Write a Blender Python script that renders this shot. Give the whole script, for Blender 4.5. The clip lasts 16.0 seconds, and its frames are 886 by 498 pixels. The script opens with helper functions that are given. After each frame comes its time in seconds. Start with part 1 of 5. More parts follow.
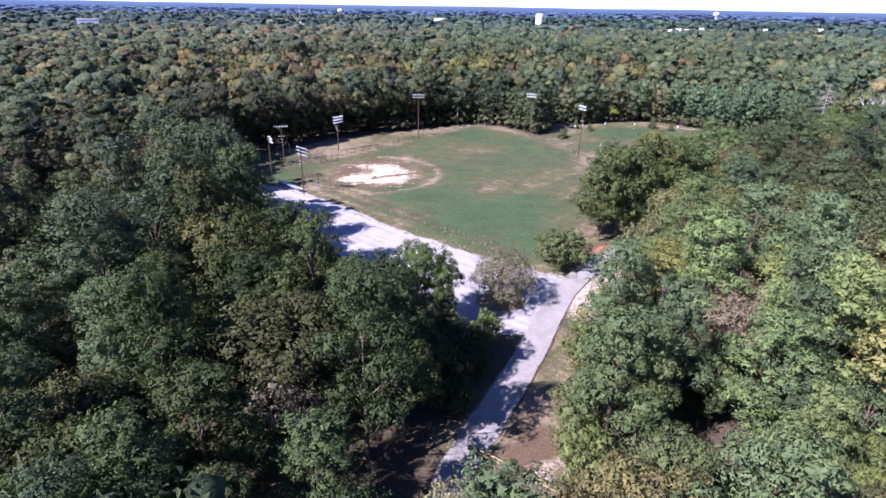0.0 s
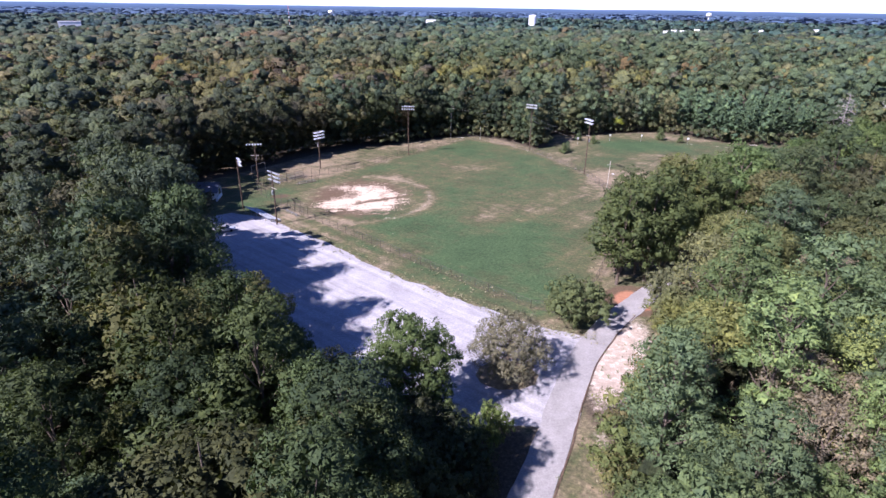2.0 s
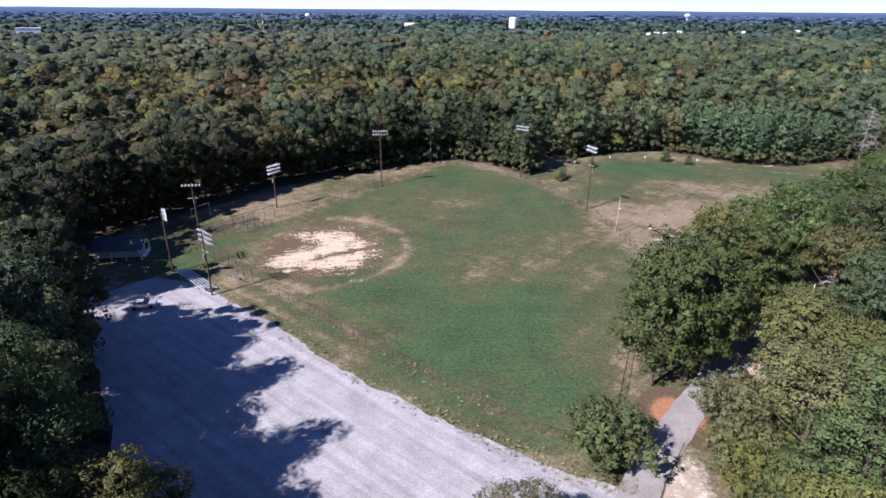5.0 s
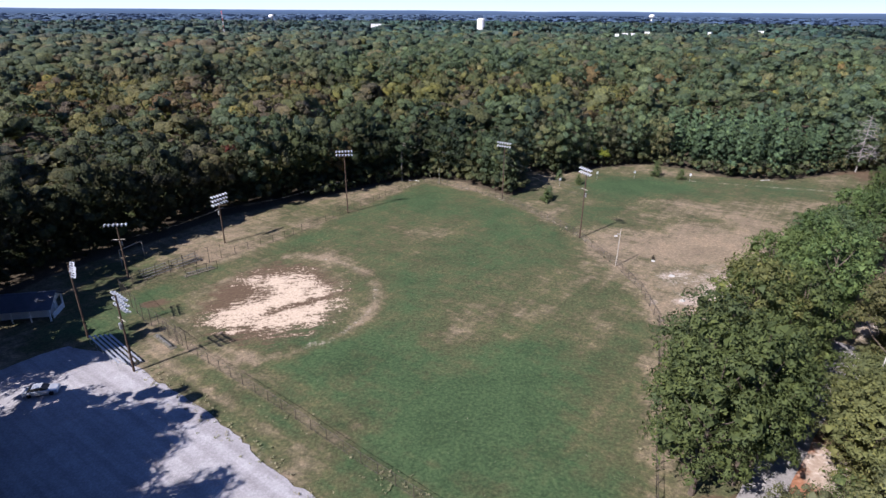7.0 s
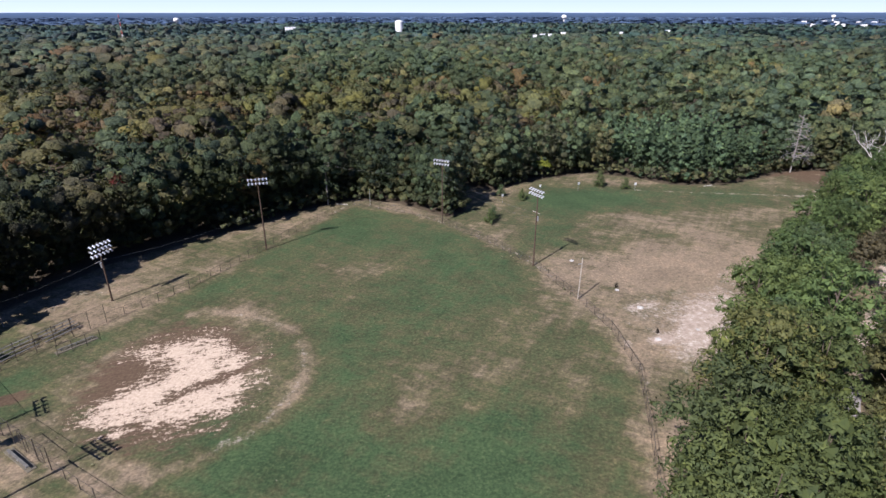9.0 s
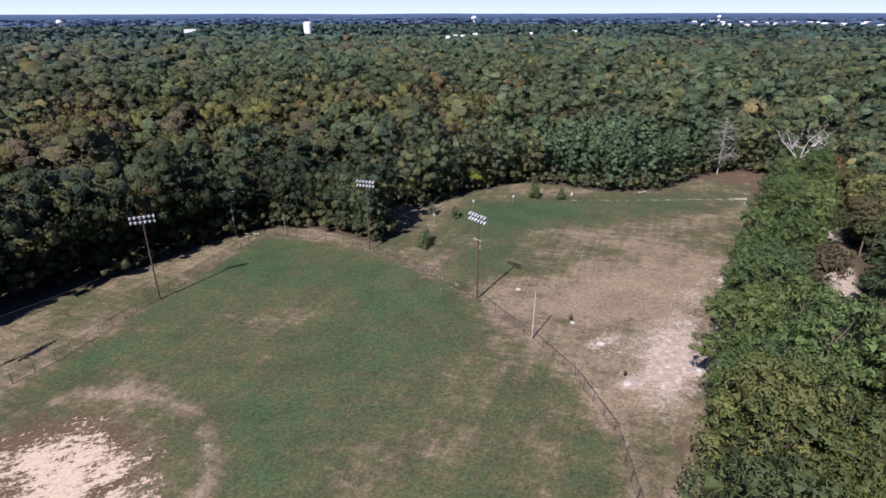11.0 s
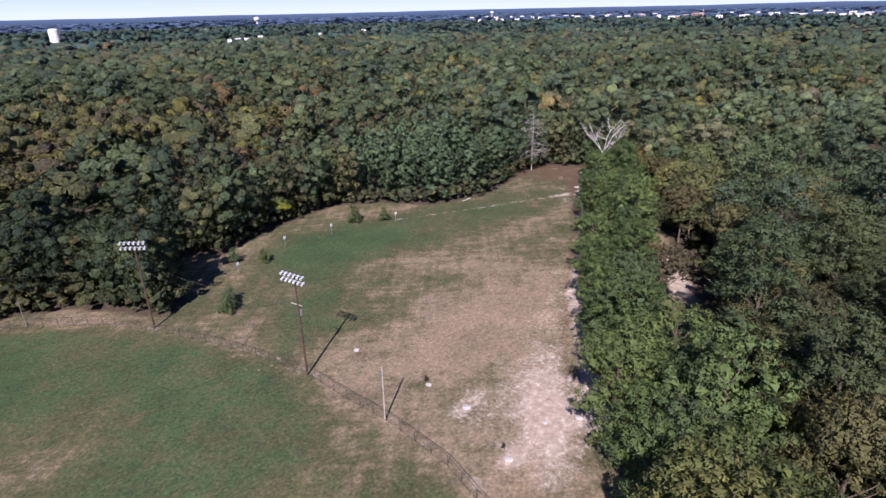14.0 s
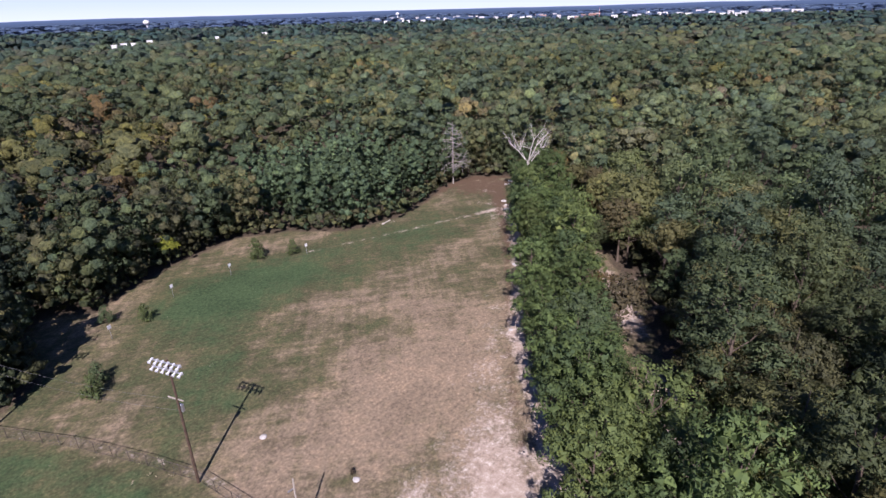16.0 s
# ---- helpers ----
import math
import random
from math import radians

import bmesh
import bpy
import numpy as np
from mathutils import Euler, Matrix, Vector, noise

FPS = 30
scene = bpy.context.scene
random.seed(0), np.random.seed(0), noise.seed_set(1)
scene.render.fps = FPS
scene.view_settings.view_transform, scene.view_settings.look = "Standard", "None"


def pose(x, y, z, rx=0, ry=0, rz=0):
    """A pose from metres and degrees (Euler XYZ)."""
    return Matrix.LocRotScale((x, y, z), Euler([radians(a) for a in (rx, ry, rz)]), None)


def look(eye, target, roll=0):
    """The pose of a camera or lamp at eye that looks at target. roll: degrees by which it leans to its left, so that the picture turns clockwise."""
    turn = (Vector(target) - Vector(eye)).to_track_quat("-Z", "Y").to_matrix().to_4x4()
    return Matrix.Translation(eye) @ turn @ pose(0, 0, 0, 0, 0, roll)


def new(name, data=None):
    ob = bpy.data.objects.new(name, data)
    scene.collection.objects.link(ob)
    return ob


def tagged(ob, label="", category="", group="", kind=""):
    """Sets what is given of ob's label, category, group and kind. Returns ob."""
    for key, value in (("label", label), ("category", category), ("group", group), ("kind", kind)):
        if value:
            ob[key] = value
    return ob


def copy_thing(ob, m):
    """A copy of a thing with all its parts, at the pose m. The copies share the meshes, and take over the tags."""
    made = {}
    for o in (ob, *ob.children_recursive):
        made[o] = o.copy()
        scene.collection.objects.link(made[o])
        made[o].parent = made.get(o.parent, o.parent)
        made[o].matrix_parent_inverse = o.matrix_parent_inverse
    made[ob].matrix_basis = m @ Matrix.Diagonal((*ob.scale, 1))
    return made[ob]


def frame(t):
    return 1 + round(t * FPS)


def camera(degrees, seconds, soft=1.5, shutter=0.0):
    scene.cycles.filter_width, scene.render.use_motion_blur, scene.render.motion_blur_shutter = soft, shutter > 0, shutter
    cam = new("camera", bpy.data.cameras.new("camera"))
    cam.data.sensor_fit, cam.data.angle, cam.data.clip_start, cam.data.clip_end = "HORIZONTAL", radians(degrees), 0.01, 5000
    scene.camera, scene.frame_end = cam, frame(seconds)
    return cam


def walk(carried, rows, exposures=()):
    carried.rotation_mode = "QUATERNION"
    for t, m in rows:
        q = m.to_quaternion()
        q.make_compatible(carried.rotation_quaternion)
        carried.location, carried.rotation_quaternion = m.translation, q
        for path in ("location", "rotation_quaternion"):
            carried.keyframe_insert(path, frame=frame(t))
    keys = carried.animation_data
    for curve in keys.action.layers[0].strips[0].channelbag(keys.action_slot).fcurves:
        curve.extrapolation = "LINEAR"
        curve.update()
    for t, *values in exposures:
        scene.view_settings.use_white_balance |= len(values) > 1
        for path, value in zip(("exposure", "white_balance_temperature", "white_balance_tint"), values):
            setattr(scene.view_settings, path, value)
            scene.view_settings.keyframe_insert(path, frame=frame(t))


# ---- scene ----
cam = camera(76.7, 16.0)
METRES, EYE, TILT, LEAN, TURN = 152.0, 50.0, -23.0, -0.8, 0.0
PATH = [
    (0, (2.77, 3.038, 48.328), (2.741, 4.873, 47.532), 0.9),
    (0.5, (2.671, 8.249, 48.534), (2.672, 10.084, 47.738), 0.9),
    (1, (2.78, 13.356, 48.688), (2.78, 15.191, 47.893), 0.8),
    (1.5, (2.694, 18.182, 48.816), (2.685, 20.018, 48.022), 0.8),
    (2, (2.522, 23.497, 49.086), (2.516, 25.333, 48.293), 0.8),
    (2.5, (2.756, 28.69, 49.385), (2.758, 30.527, 48.592), 0.8),
    (3, (2.688, 33.625, 49.699), (2.697, 35.462, 48.908), 0.8),
    (3.5, (2.691, 38.676, 49.997), (2.71, 40.513, 49.207), 0.8),
    (4, (2.841, 43.764, 50.269), (2.872, 45.601, 49.479), 0.8),
    (4.2, (2.97, 45.955, 50.419), (3.005, 47.792, 49.63), 0.6),
    (6.3, (3.473, 67.101, 51.289), (3.567, 68.937, 50.503), 0.5),
    (6.5, (3.344, 69.639, 51.355), (3.45, 71.475, 50.569), 0.4),
    (7, (3.057, 74.835, 51.522), (3.21, 76.669, 50.737), 0.4),
    (7.5, (2.935, 79.972, 51.56), (3.136, 81.801, 50.776), 0.3),
    (8, (3.047, 84.937, 51.62), (3.317, 86.757, 50.837), 0.2),
    (8.5, (3.394, 89.694, 51.67), (3.731, 91.504, 50.889), 0.1),
    (9, (3.411, 94.034, 51.783), (3.809, 95.832, 51.004), 0.0),
    (9.2, (3.371, 95.635, 51.742), (3.791, 97.428, 50.962), -0.1),
    (11.3, (6.902, 113.075, 51.887), (7.606, 114.778, 51.11), -0.3),
    (11.5, (7.438, 114.363, 51.913), (8.174, 116.052, 51.135), -0.5),
    (12, (8.956, 117.723, 51.772), (9.79, 119.365, 50.994), -0.7),
    (12.5, (10.594, 121.239, 51.677), (11.528, 122.827, 50.898), -0.8),
    (13, (12.507, 124.524, 51.645), (13.54, 126.048, 50.864), -1.0),
    (13.5, (14.415, 127.543, 51.721), (15.549, 128.992, 50.938), -1.1),
    (14, (16.391, 130.446, 51.969), (17.585, 131.845, 51.184), -1.3),
    (14.5, (19.246, 133.654, 52.031), (20.479, 135.018, 51.245), -1.5),
    (15, (22.03, 136.613, 52.039), (23.314, 137.929, 51.252), -1.6),
    (15.5, (24.846, 139.722, 52.113), (26.187, 140.979, 51.325), -1.7),
    (16, (27.974, 143.045, 52.155), (29.367, 144.244, 51.367), -1.6),
]
walk(cam, [(t, look(eye, target, roll)) for t, eye, target, roll in PATH],
     [(0, 1.45, 5780, 32), (4, 1.0, 5980, 24), (7, 0.78, 6120, 18), (11, 0.6, 6180, 22), (16, 0.63, 6230, 30)])

# ---- daylight ----
SUN_AZ, SUN_EL = 231.9, 42.0
world = bpy.data.worlds.new("sky")
world.use_nodes = True
scene.world = world
wn = world.node_tree
sky = wn.nodes.new("ShaderNodeTexSky")
sky.sky_type, sky.sun_disc = "NISHITA", False
sky.sun_elevation, sky.sun_rotation = radians(SUN_EL), radians(SUN_AZ)
sky.air_density, sky.dust_density, sky.ozone_density = 1.0, 0.1, 7.0
tint = wn.nodes.new("ShaderNodeMix")
tint.data_type, tint.blend_type = "RGBA", "MULTIPLY"
tint.inputs[0].default_value, tint.inputs[7].default_value = 1.0, (0.9, 0.97, 1.24, 1.0)
wn.links.new(sky.outputs[0], tint.inputs[6])
wn.links.new(tint.outputs[2], wn.nodes["Background"].inputs[0])
wn.nodes["Background"].inputs[1].default_value = 0.05
sun_data = bpy.data.lights.new("sun", "SUN")
sun_data.energy, sun_data.angle, sun_data.color = 5.0, radians(0.53), (1.0, 0.965, 0.91)
sun = new("sun", sun_data)
SUN_TO = Vector((math.sin(radians(SUN_AZ)) * math.cos(radians(SUN_EL)), math.cos(radians(SUN_AZ)) * math.cos(radians(SUN_EL)), math.sin(radians(SUN_EL))))
sun.matrix_world = look(SUN_TO * 300, (0, 0, 0))


# ---- materials ----
def nodes_of(name, rough=0.8, spec=0.3):
    m = bpy.data.materials.new(name)
    m.use_nodes = True
    nt = m.node_tree
    b = nt.nodes["Principled BSDF"]
    b.inputs["Roughness"].default_value = rough
    b.inputs["Specular IOR Level"].default_value = spec
    return m, nt, b


def node(nt, kind, **sets):
    n = nt.nodes.new(kind)
    for k, v in sets.items():
        if k == "operation":
            n.operation = v
        elif k == "blend":
            n.blend_type = v
        elif k == "dtype":
            n.data_type = v
    return n


def noise_tex(nt, scale, detail=4.0, rough=0.55, coord="Object", stretch=None, turn=0.0):
    tc = nt.nodes.new("ShaderNodeTexCoord")
    n = nt.nodes.new("ShaderNodeTexNoise")
    n.inputs["Scale"].default_value = scale
    n.inputs["Detail"].default_value = detail
    n.inputs["Roughness"].default_value = rough
    if stretch:
        mp = nt.nodes.new("ShaderNodeMapping")
        mp.vector_type = "TEXTURE"
        mp.inputs["Scale"].default_value = [1 / v for v in stretch]
        mp.inputs["Rotation"].default_value = (0, 0, radians(turn))
        nt.links.new(tc.outputs[coord], mp.inputs[0])
        nt.links.new(mp.outputs[0], n.inputs["Vector"])
    else:
        nt.links.new(tc.outputs[coord], n.inputs["Vector"])
    return n.outputs["Fac"]


def ramp(nt, fac, stops):
    r = nt.nodes.new("ShaderNodeValToRGB")
    while len(r.color_ramp.elements) < len(stops):
        r.color_ramp.elements.new(0.5)
    for e, (p, c) in zip(r.color_ramp.elements, stops):
        e.position, e.color = p, (*c, 1) if len(c) == 3 else c
    nt.links.new(fac, r.inputs[0])
    return r.outputs[0]


def put_in(nt, sock, v):
    if isinstance(v, (int, float)):
        sock.default_value = v
    elif isinstance(v, tuple):
        sock.default_value = (*v, 1) if len(v) == 3 else v
    else:
        nt.links.new(v, sock)


def mix(nt, fac, a, b, blend="MIX"):
    n = nt.nodes.new("ShaderNodeMix")
    n.data_type, n.blend_type = "RGBA", blend
    put_in(nt, n.inputs[0], fac), put_in(nt, n.inputs[6], a), put_in(nt, n.inputs[7], b)
    return n.outputs[2]


def calc(nt, op, a, b=0.0, clamp=False):
    n = nt.nodes.new("ShaderNodeMath")
    n.operation, n.use_clamp = op, clamp
    put_in(nt, n.inputs[0], a), put_in(nt, n.inputs[1], b)
    return n.outputs[0]


def step_in(nt, v, lo, hi):
    n = nt.nodes.new("ShaderNodeMapRange")
    n.interpolation_type = "SMOOTHSTEP"
    put_in(nt, n.inputs[0], v)
    n.inputs[1].default_value, n.inputs[2].default_value = lo, hi
    return n.outputs[0]


def attr(nt, name, out="Fac"):
    n = nt.nodes.new("ShaderNodeAttribute")
    n.attribute_name = name
    return n.outputs[out]


def bump(nt, bsdf, height, dist, strength=0.6):
    n = nt.nodes.new("ShaderNodeBump")
    n.inputs["Strength"].default_value, n.inputs["Distance"].default_value = strength, dist
    nt.links.new(height, n.inputs["Height"])
    nt.links.new(n.outputs[0], bsdf.inputs["Normal"])


def plain(name, color, rough=0.7, metal=0.0, vary=0.25, scale=3.0):
    m, nt, b = nodes_of(name, rough)
    f = noise_tex(nt, scale)
    dark = tuple(c * (1 - vary) for c in color)
    light = tuple(min(1, c * (1 + vary)) for c in color)
    nt.links.new(ramp(nt, f, [(0.3, dark), (0.7, light)]), b.inputs["Base Color"])
    b.inputs["Metallic"].default_value = metal
    return m


def foliage(name, per_object, gloss=0.7, mottle=1.1):
    """Leaf surface: the colour of the whole tree comes from the object or from the tree's own attribute."""
    m, nt, b = nodes_of(name, gloss, 0.12)
    if per_object:
        oi = nt.nodes.new("ShaderNodeObjectInfo")
        base = oi.outputs["Color"]
    else:
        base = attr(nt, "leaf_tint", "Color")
    geo = nt.nodes.new("ShaderNodeNewGeometry")
    # each spray its own age: dull, fresh, or yellowing
    vary = ramp(nt, geo.outputs["Random Per Island"], [(0.0, (0.84, 0.85, 0.88)), (0.5, (1.0, 1.0, 1.0)), (0.85, (1.12, 1.1, 1.0)), (1.0, (1.3, 1.22, 1.02))])
    col = mix(nt, 1.0, base, vary, "MULTIPLY")
    clump = ramp(nt, noise_tex(nt, mottle, 3.0, 0.6), [(0.34, (0.8, 0.84, 0.9)), (0.5, (1.0, 1.0, 1.0)), (0.66, (1.22, 1.18, 1.05))])
    col = mix(nt, 1.0, col, clump, "MULTIPLY")
    if not per_object:
        # far crowns: rounded leaf clumps about a metre across as relief, and their uneven tone
        tc = nt.nodes.new("ShaderNodeTexCoord")
        warp = nt.nodes.new("ShaderNodeTexNoise")
        warp.inputs["Scale"].default_value, warp.inputs["Detail"].default_value = 1.1, 3.0
        nt.links.new(tc.outputs["Object"], warp.inputs["Vector"])
        shift = nt.nodes.new("ShaderNodeVectorMath")
        shift.operation = "MULTIPLY_ADD"
        nt.links.new(warp.outputs["Color"], shift.inputs[0])
        shift.inputs[1].default_value = (1.0, 1.0, 1.0)
        nt.links.new(tc.outputs["Object"], shift.inputs[2])
        vor = nt.nodes.new("ShaderNodeTexVoronoi")
        vor.inputs["Scale"].default_value, vor.inputs["Detail"].default_value = 0.95, 1.0
        nt.links.new(shift.outputs[0], vor.inputs["Vector"])
        grain = noise_tex(nt, 1.0, 6.0, 0.8)
        col = mix(nt, 1.0, col, ramp(nt, grain, [(0.36, (0.78, 0.82, 0.94)), (0.5, (1.34, 1.34, 1.48)), (0.64, (2.0, 1.95, 1.9))]), "MULTIPLY")
        bump(nt, b, calc(nt, "ADD", calc(nt, "SUBTRACT", 1.0, vor.outputs["Distance"]), calc(nt, "MULTIPLY", grain, 1.2)), 0.8, 1.0)
    nt.links.new(col, b.inputs["Base Color"])
    tr = nt.nodes.new("ShaderNodeBsdfTranslucent")
    nt.links.new(mix(nt, 1.0, col, (1.15, 1.25, 0.6), "MULTIPLY"), tr.inputs[0])
    ms = nt.nodes.new("ShaderNodeMixShader")
    ms.inputs[0].default_value = 0.2
    nt.links.new(b.outputs[0], ms.inputs[1])
    nt.links.new(tr.outputs[0], ms.inputs[2])
    nt.links.new(ms.outputs[0], nt.nodes["Material Output"].inputs[0])
    return m


M_LEAF = foliage("leaves", True)
M_WOODS = foliage("woods_leaves", False, 0.7, 0.55)
M_BARK = plain("bark", (0.11, 0.085, 0.065), 0.9, 0, 0.4, 2.5)
M_GREYWOOD = plain("grey_dead_wood", (0.3, 0.275, 0.25), 0.9, 0, 0.3, 2.0)
M_DEADWOOD = plain("bleached_wood", (0.45, 0.42, 0.38), 0.85, 0, 0.25, 2.0)
M_POLE = plain("creosote_pole", (0.075, 0.05, 0.035), 0.85, 0, 0.35, 1.5)
M_POLE_GREY = plain("weathered_pole", (0.36, 0.32, 0.27), 0.85, 0, 0.25, 1.5)
M_STEEL = plain("galvanised_steel", (0.42, 0.43, 0.44), 0.45, 0.7, 0.15, 4.0)
M_RUSTY = plain("dull_pipe", (0.09, 0.075, 0.06), 0.7, 0.3, 0.3, 4.0)
M_LAMP = plain("lamp_reflector", (0.62, 0.63, 0.66), 0.35, 0.0, 0.05, 4.0)
M_ALU = plain("aluminium_plank", (0.6, 0.61, 0.62), 0.4, 0.6, 0.12, 3.0)
M_WHITE = plain("white_paint", (0.78, 0.78, 0.76), 0.6, 0, 0.08, 0.8)
# tree shade over the house roof is put into this dark bluish tin
M_TIN = plain("shade_toned_tin_roof", (0.17, 0.18, 0.22), 0.5, 0.2, 0.15, 0.7)
M_GLASS_DARK = plain("dark_glass", (0.02, 0.022, 0.025), 0.1, 0, 0.2, 2.0)
M_RED_BRICK = plain("red_brick", (0.4, 0.24, 0.19), 0.85, 0, 0.2, 0.4)
M_CAR = plain("silver_car_paint", (0.62, 0.64, 0.66), 0.25, 0.5, 0.05, 2.0)
M_TYRE = plain("black_rubber", (0.02, 0.02, 0.02), 0.8, 0, 0.2, 5.0)
M_YELLOW = plain("faded_yellow_paint", (0.24, 0.18, 0.1), 0.7, 0, 0.3, 3.0)
M_CABLE = plain("dull_cable", (0.12, 0.12, 0.12), 0.6, 0.2, 0.1, 3.0)
M_OLD_PLANK = plain("old_grey_plank", (0.13, 0.125, 0.115), 0.85, 0, 0.3, 2.0)
M_SLAB = plain("weathered_slab", (0.13, 0.115, 0.085), 0.9, 0, 0.3, 1.5)
M_PALE_BARK = plain("pale_sycamore_bark", (0.5, 0.47, 0.43), 0.85, 0, 0.3, 1.2)
M_BLOCK = plain("pale_concrete", (0.42, 0.4, 0.37), 0.9, 0, 0.2, 1.5)


def weed_material():
    m, nt, b = nodes_of("weed_leaves", 0.85, 0.15)
    nt.links.new(mix(nt, 0.6, attr(nt, "leaf_tint", "Color"), ramp(nt, noise_tex(nt, 4.0), [(0.3, (0.1, 0.1, 0.05)), (0.7, (0.32, 0.29, 0.18))])), b.inputs["Base Color"])
    return m


M_WEEDS = weed_material()


def ground_material():
    m, nt, b = nodes_of("earth_and_grass", 0.95, 0.15)
    fine = noise_tex(nt, 2.2, 6.0, 0.65)
    mid = noise_tex(nt, 0.35, 5.0, 0.6)
    big = noise_tex(nt, 0.06, 4.0, 0.55)
    speck = noise_tex(nt, 1.6, 8.0, 0.8)
    streak = noise_tex(nt, 0.5, 4.0, 0.6, "Object", (0.25, 1.6, 1.0), -40)
    litter = ramp(nt, fine, [(0.3, (0.04, 0.032, 0.022)), (0.55, (0.085, 0.066, 0.045)), (0.75, (0.16, 0.12, 0.085))])
    grass_g = ramp(nt, fine, [(0.25, (0.036, 0.06, 0.026)), (0.55, (0.049, 0.083, 0.036)), (0.8, (0.092, 0.11, 0.052))])
    grass_t = ramp(nt, fine, [(0.25, (0.165, 0.125, 0.086)), (0.55, (0.24, 0.185, 0.126)), (0.8, (0.33, 0.262, 0.184))])
    grass_o = ramp(nt, fine, [(0.25, (0.064, 0.06, 0.031)), (0.55, (0.086, 0.085, 0.042)), (0.8, (0.145, 0.13, 0.068))])
    pale = ramp(nt, noise_tex(nt, 0.8, 8.0, 0.8), [(0.3, (0.24, 0.18, 0.135)), (0.52, (0.42, 0.34, 0.275)), (0.68, (0.7, 0.62, 0.54))])
    red = ramp(nt, fine, [(0.25, (0.07, 0.046, 0.029)), (0.6, (0.12, 0.08, 0.052)), (0.85, (0.21, 0.15, 0.105))])
    sandc = ramp(nt, fine, [(0.25, (0.36, 0.268, 0.195)), (0.55, (0.56, 0.445, 0.335)), (0.85, (0.68, 0.565, 0.44))])
    # tan turf first, then olive and green by the amount of living grass, broken up by noise
    def wobble(v, n, amount):
        return calc(nt, "ADD", v, calc(nt, "MULTIPLY", calc(nt, "SUBTRACT", n, 0.5), amount))
    mow = noise_tex(nt, 0.75, 3.0, 0.5, "Object", (1.0, 0.035, 1.0), -42)
    mow2 = noise_tex(nt, 0.6, 3.0, 0.5, "Object", (1.0, 0.03, 1.0), 62)
    g3 = wobble(wobble(wobble(attr(nt, "green"), mid, 0.9), streak, 0.6), big, 1.3)
    g3 = wobble(wobble(g3, mow, 0.45), mow2, 0.22)
    turf = mix(nt, step_in(nt, g3, 0.0, 0.6), grass_t, grass_o)
    turf = mix(nt, step_in(nt, g3, 0.4, 1.1), turf, grass_g)
    grit = noise_tex(nt, 1.1, 9.0, 0.82)
    turf = mix(nt, 1.0, turf, ramp(nt, grit, [(0.33, (0.6, 0.62, 0.62)), (0.5, (1.0, 1.0, 1.0)), (0.68, (1.5, 1.42, 1.3))]), "MULTIPLY")
    blot = noise_tex(nt, 0.13, 5.0, 0.65)
    turf = mix(nt, 1.0, turf, ramp(nt, blot, [(0.32, (0.8, 0.8, 0.8)), (0.5, (1.0, 1.0, 1.0)), (0.68, (1.18, 1.15, 1.12))]), "MULTIPLY")
    col = mix(nt, step_in(nt, wobble(attr(nt, "turf"), mid, 0.7), 0.35, 0.65), litter, turf)
    rake = noise_tex(nt, 0.8, 6.0, 0.7, "Object", (0.35, 1.0, 1.0), 10)
    r1 = wobble(wobble(attr(nt, "clay"), mid, 0.8), rake, 1.0)
    col = mix(nt, calc(nt, "MULTIPLY", step_in(nt, r1, 0.38, 0.7), 0.95), col, red)
    orange = ramp(nt, fine, [(0.25, (0.24, 0.105, 0.06)), (0.6, (0.36, 0.17, 0.1)), (0.85, (0.46, 0.26, 0.17))])
    col = mix(nt, step_in(nt, wobble(wobble(attr(nt, "clay"), mid, 0.5), rake, 0.5), 1.1, 1.5), col, orange)
    p1 = wobble(wobble(wobble(attr(nt, "bare"), speck, 1.3), mid, 1.2), blot, 1.0)
    col = mix(nt, calc(nt, "MULTIPLY", step_in(nt, p1, 0.4, 0.95), 0.9), col, pale)
    s1 = wobble(wobble(wobble(attr(nt, "sand"), speck, 2.6), rake, 1.7), mid, 0.8)
    col = mix(nt, step_in(nt, s1, 0.4, 0.62), col, sandc)
    nt.links.new(col, b.inputs["Base Color"])
    bump(nt, b, fine, 0.08, 0.7)
    return m


def gravel_material():
    m, nt, b = nodes_of("pale_gravel", 0.95, 0.15)
    fine = noise_tex(nt, 3.5, 6.0, 0.7)
    mid = noise_tex(nt, 0.25, 5.0, 0.6)
    track = noise_tex(nt, 0.9, 3.0, 0.5, "Object", (0.05, 1.0, 1.0), -40.0)
    col = ramp(nt, fine, [(0.25, (0.24, 0.23, 0.232)), (0.55, (0.355, 0.34, 0.345)), (0.8, (0.48, 0.462, 0.47))])
    worn = ramp(nt, track, [(0.35, (0.80, 0.79, 0.80)), (0.6, (1.08, 1.08, 1.1))])
    col = mix(nt, 0.8, col, worn, "MULTIPLY")
    stain = ramp(nt, mid, [(0.35, (0.82, 0.80, 0.80)), (0.65, (1.1, 1.1, 1.1))])
    col = mix(nt, 0.8, col, stain, "MULTIPLY")
    nt.links.new(col, b.inputs["Base Color"])
    bump(nt, b, fine, 0.05, 0.6)
    return m


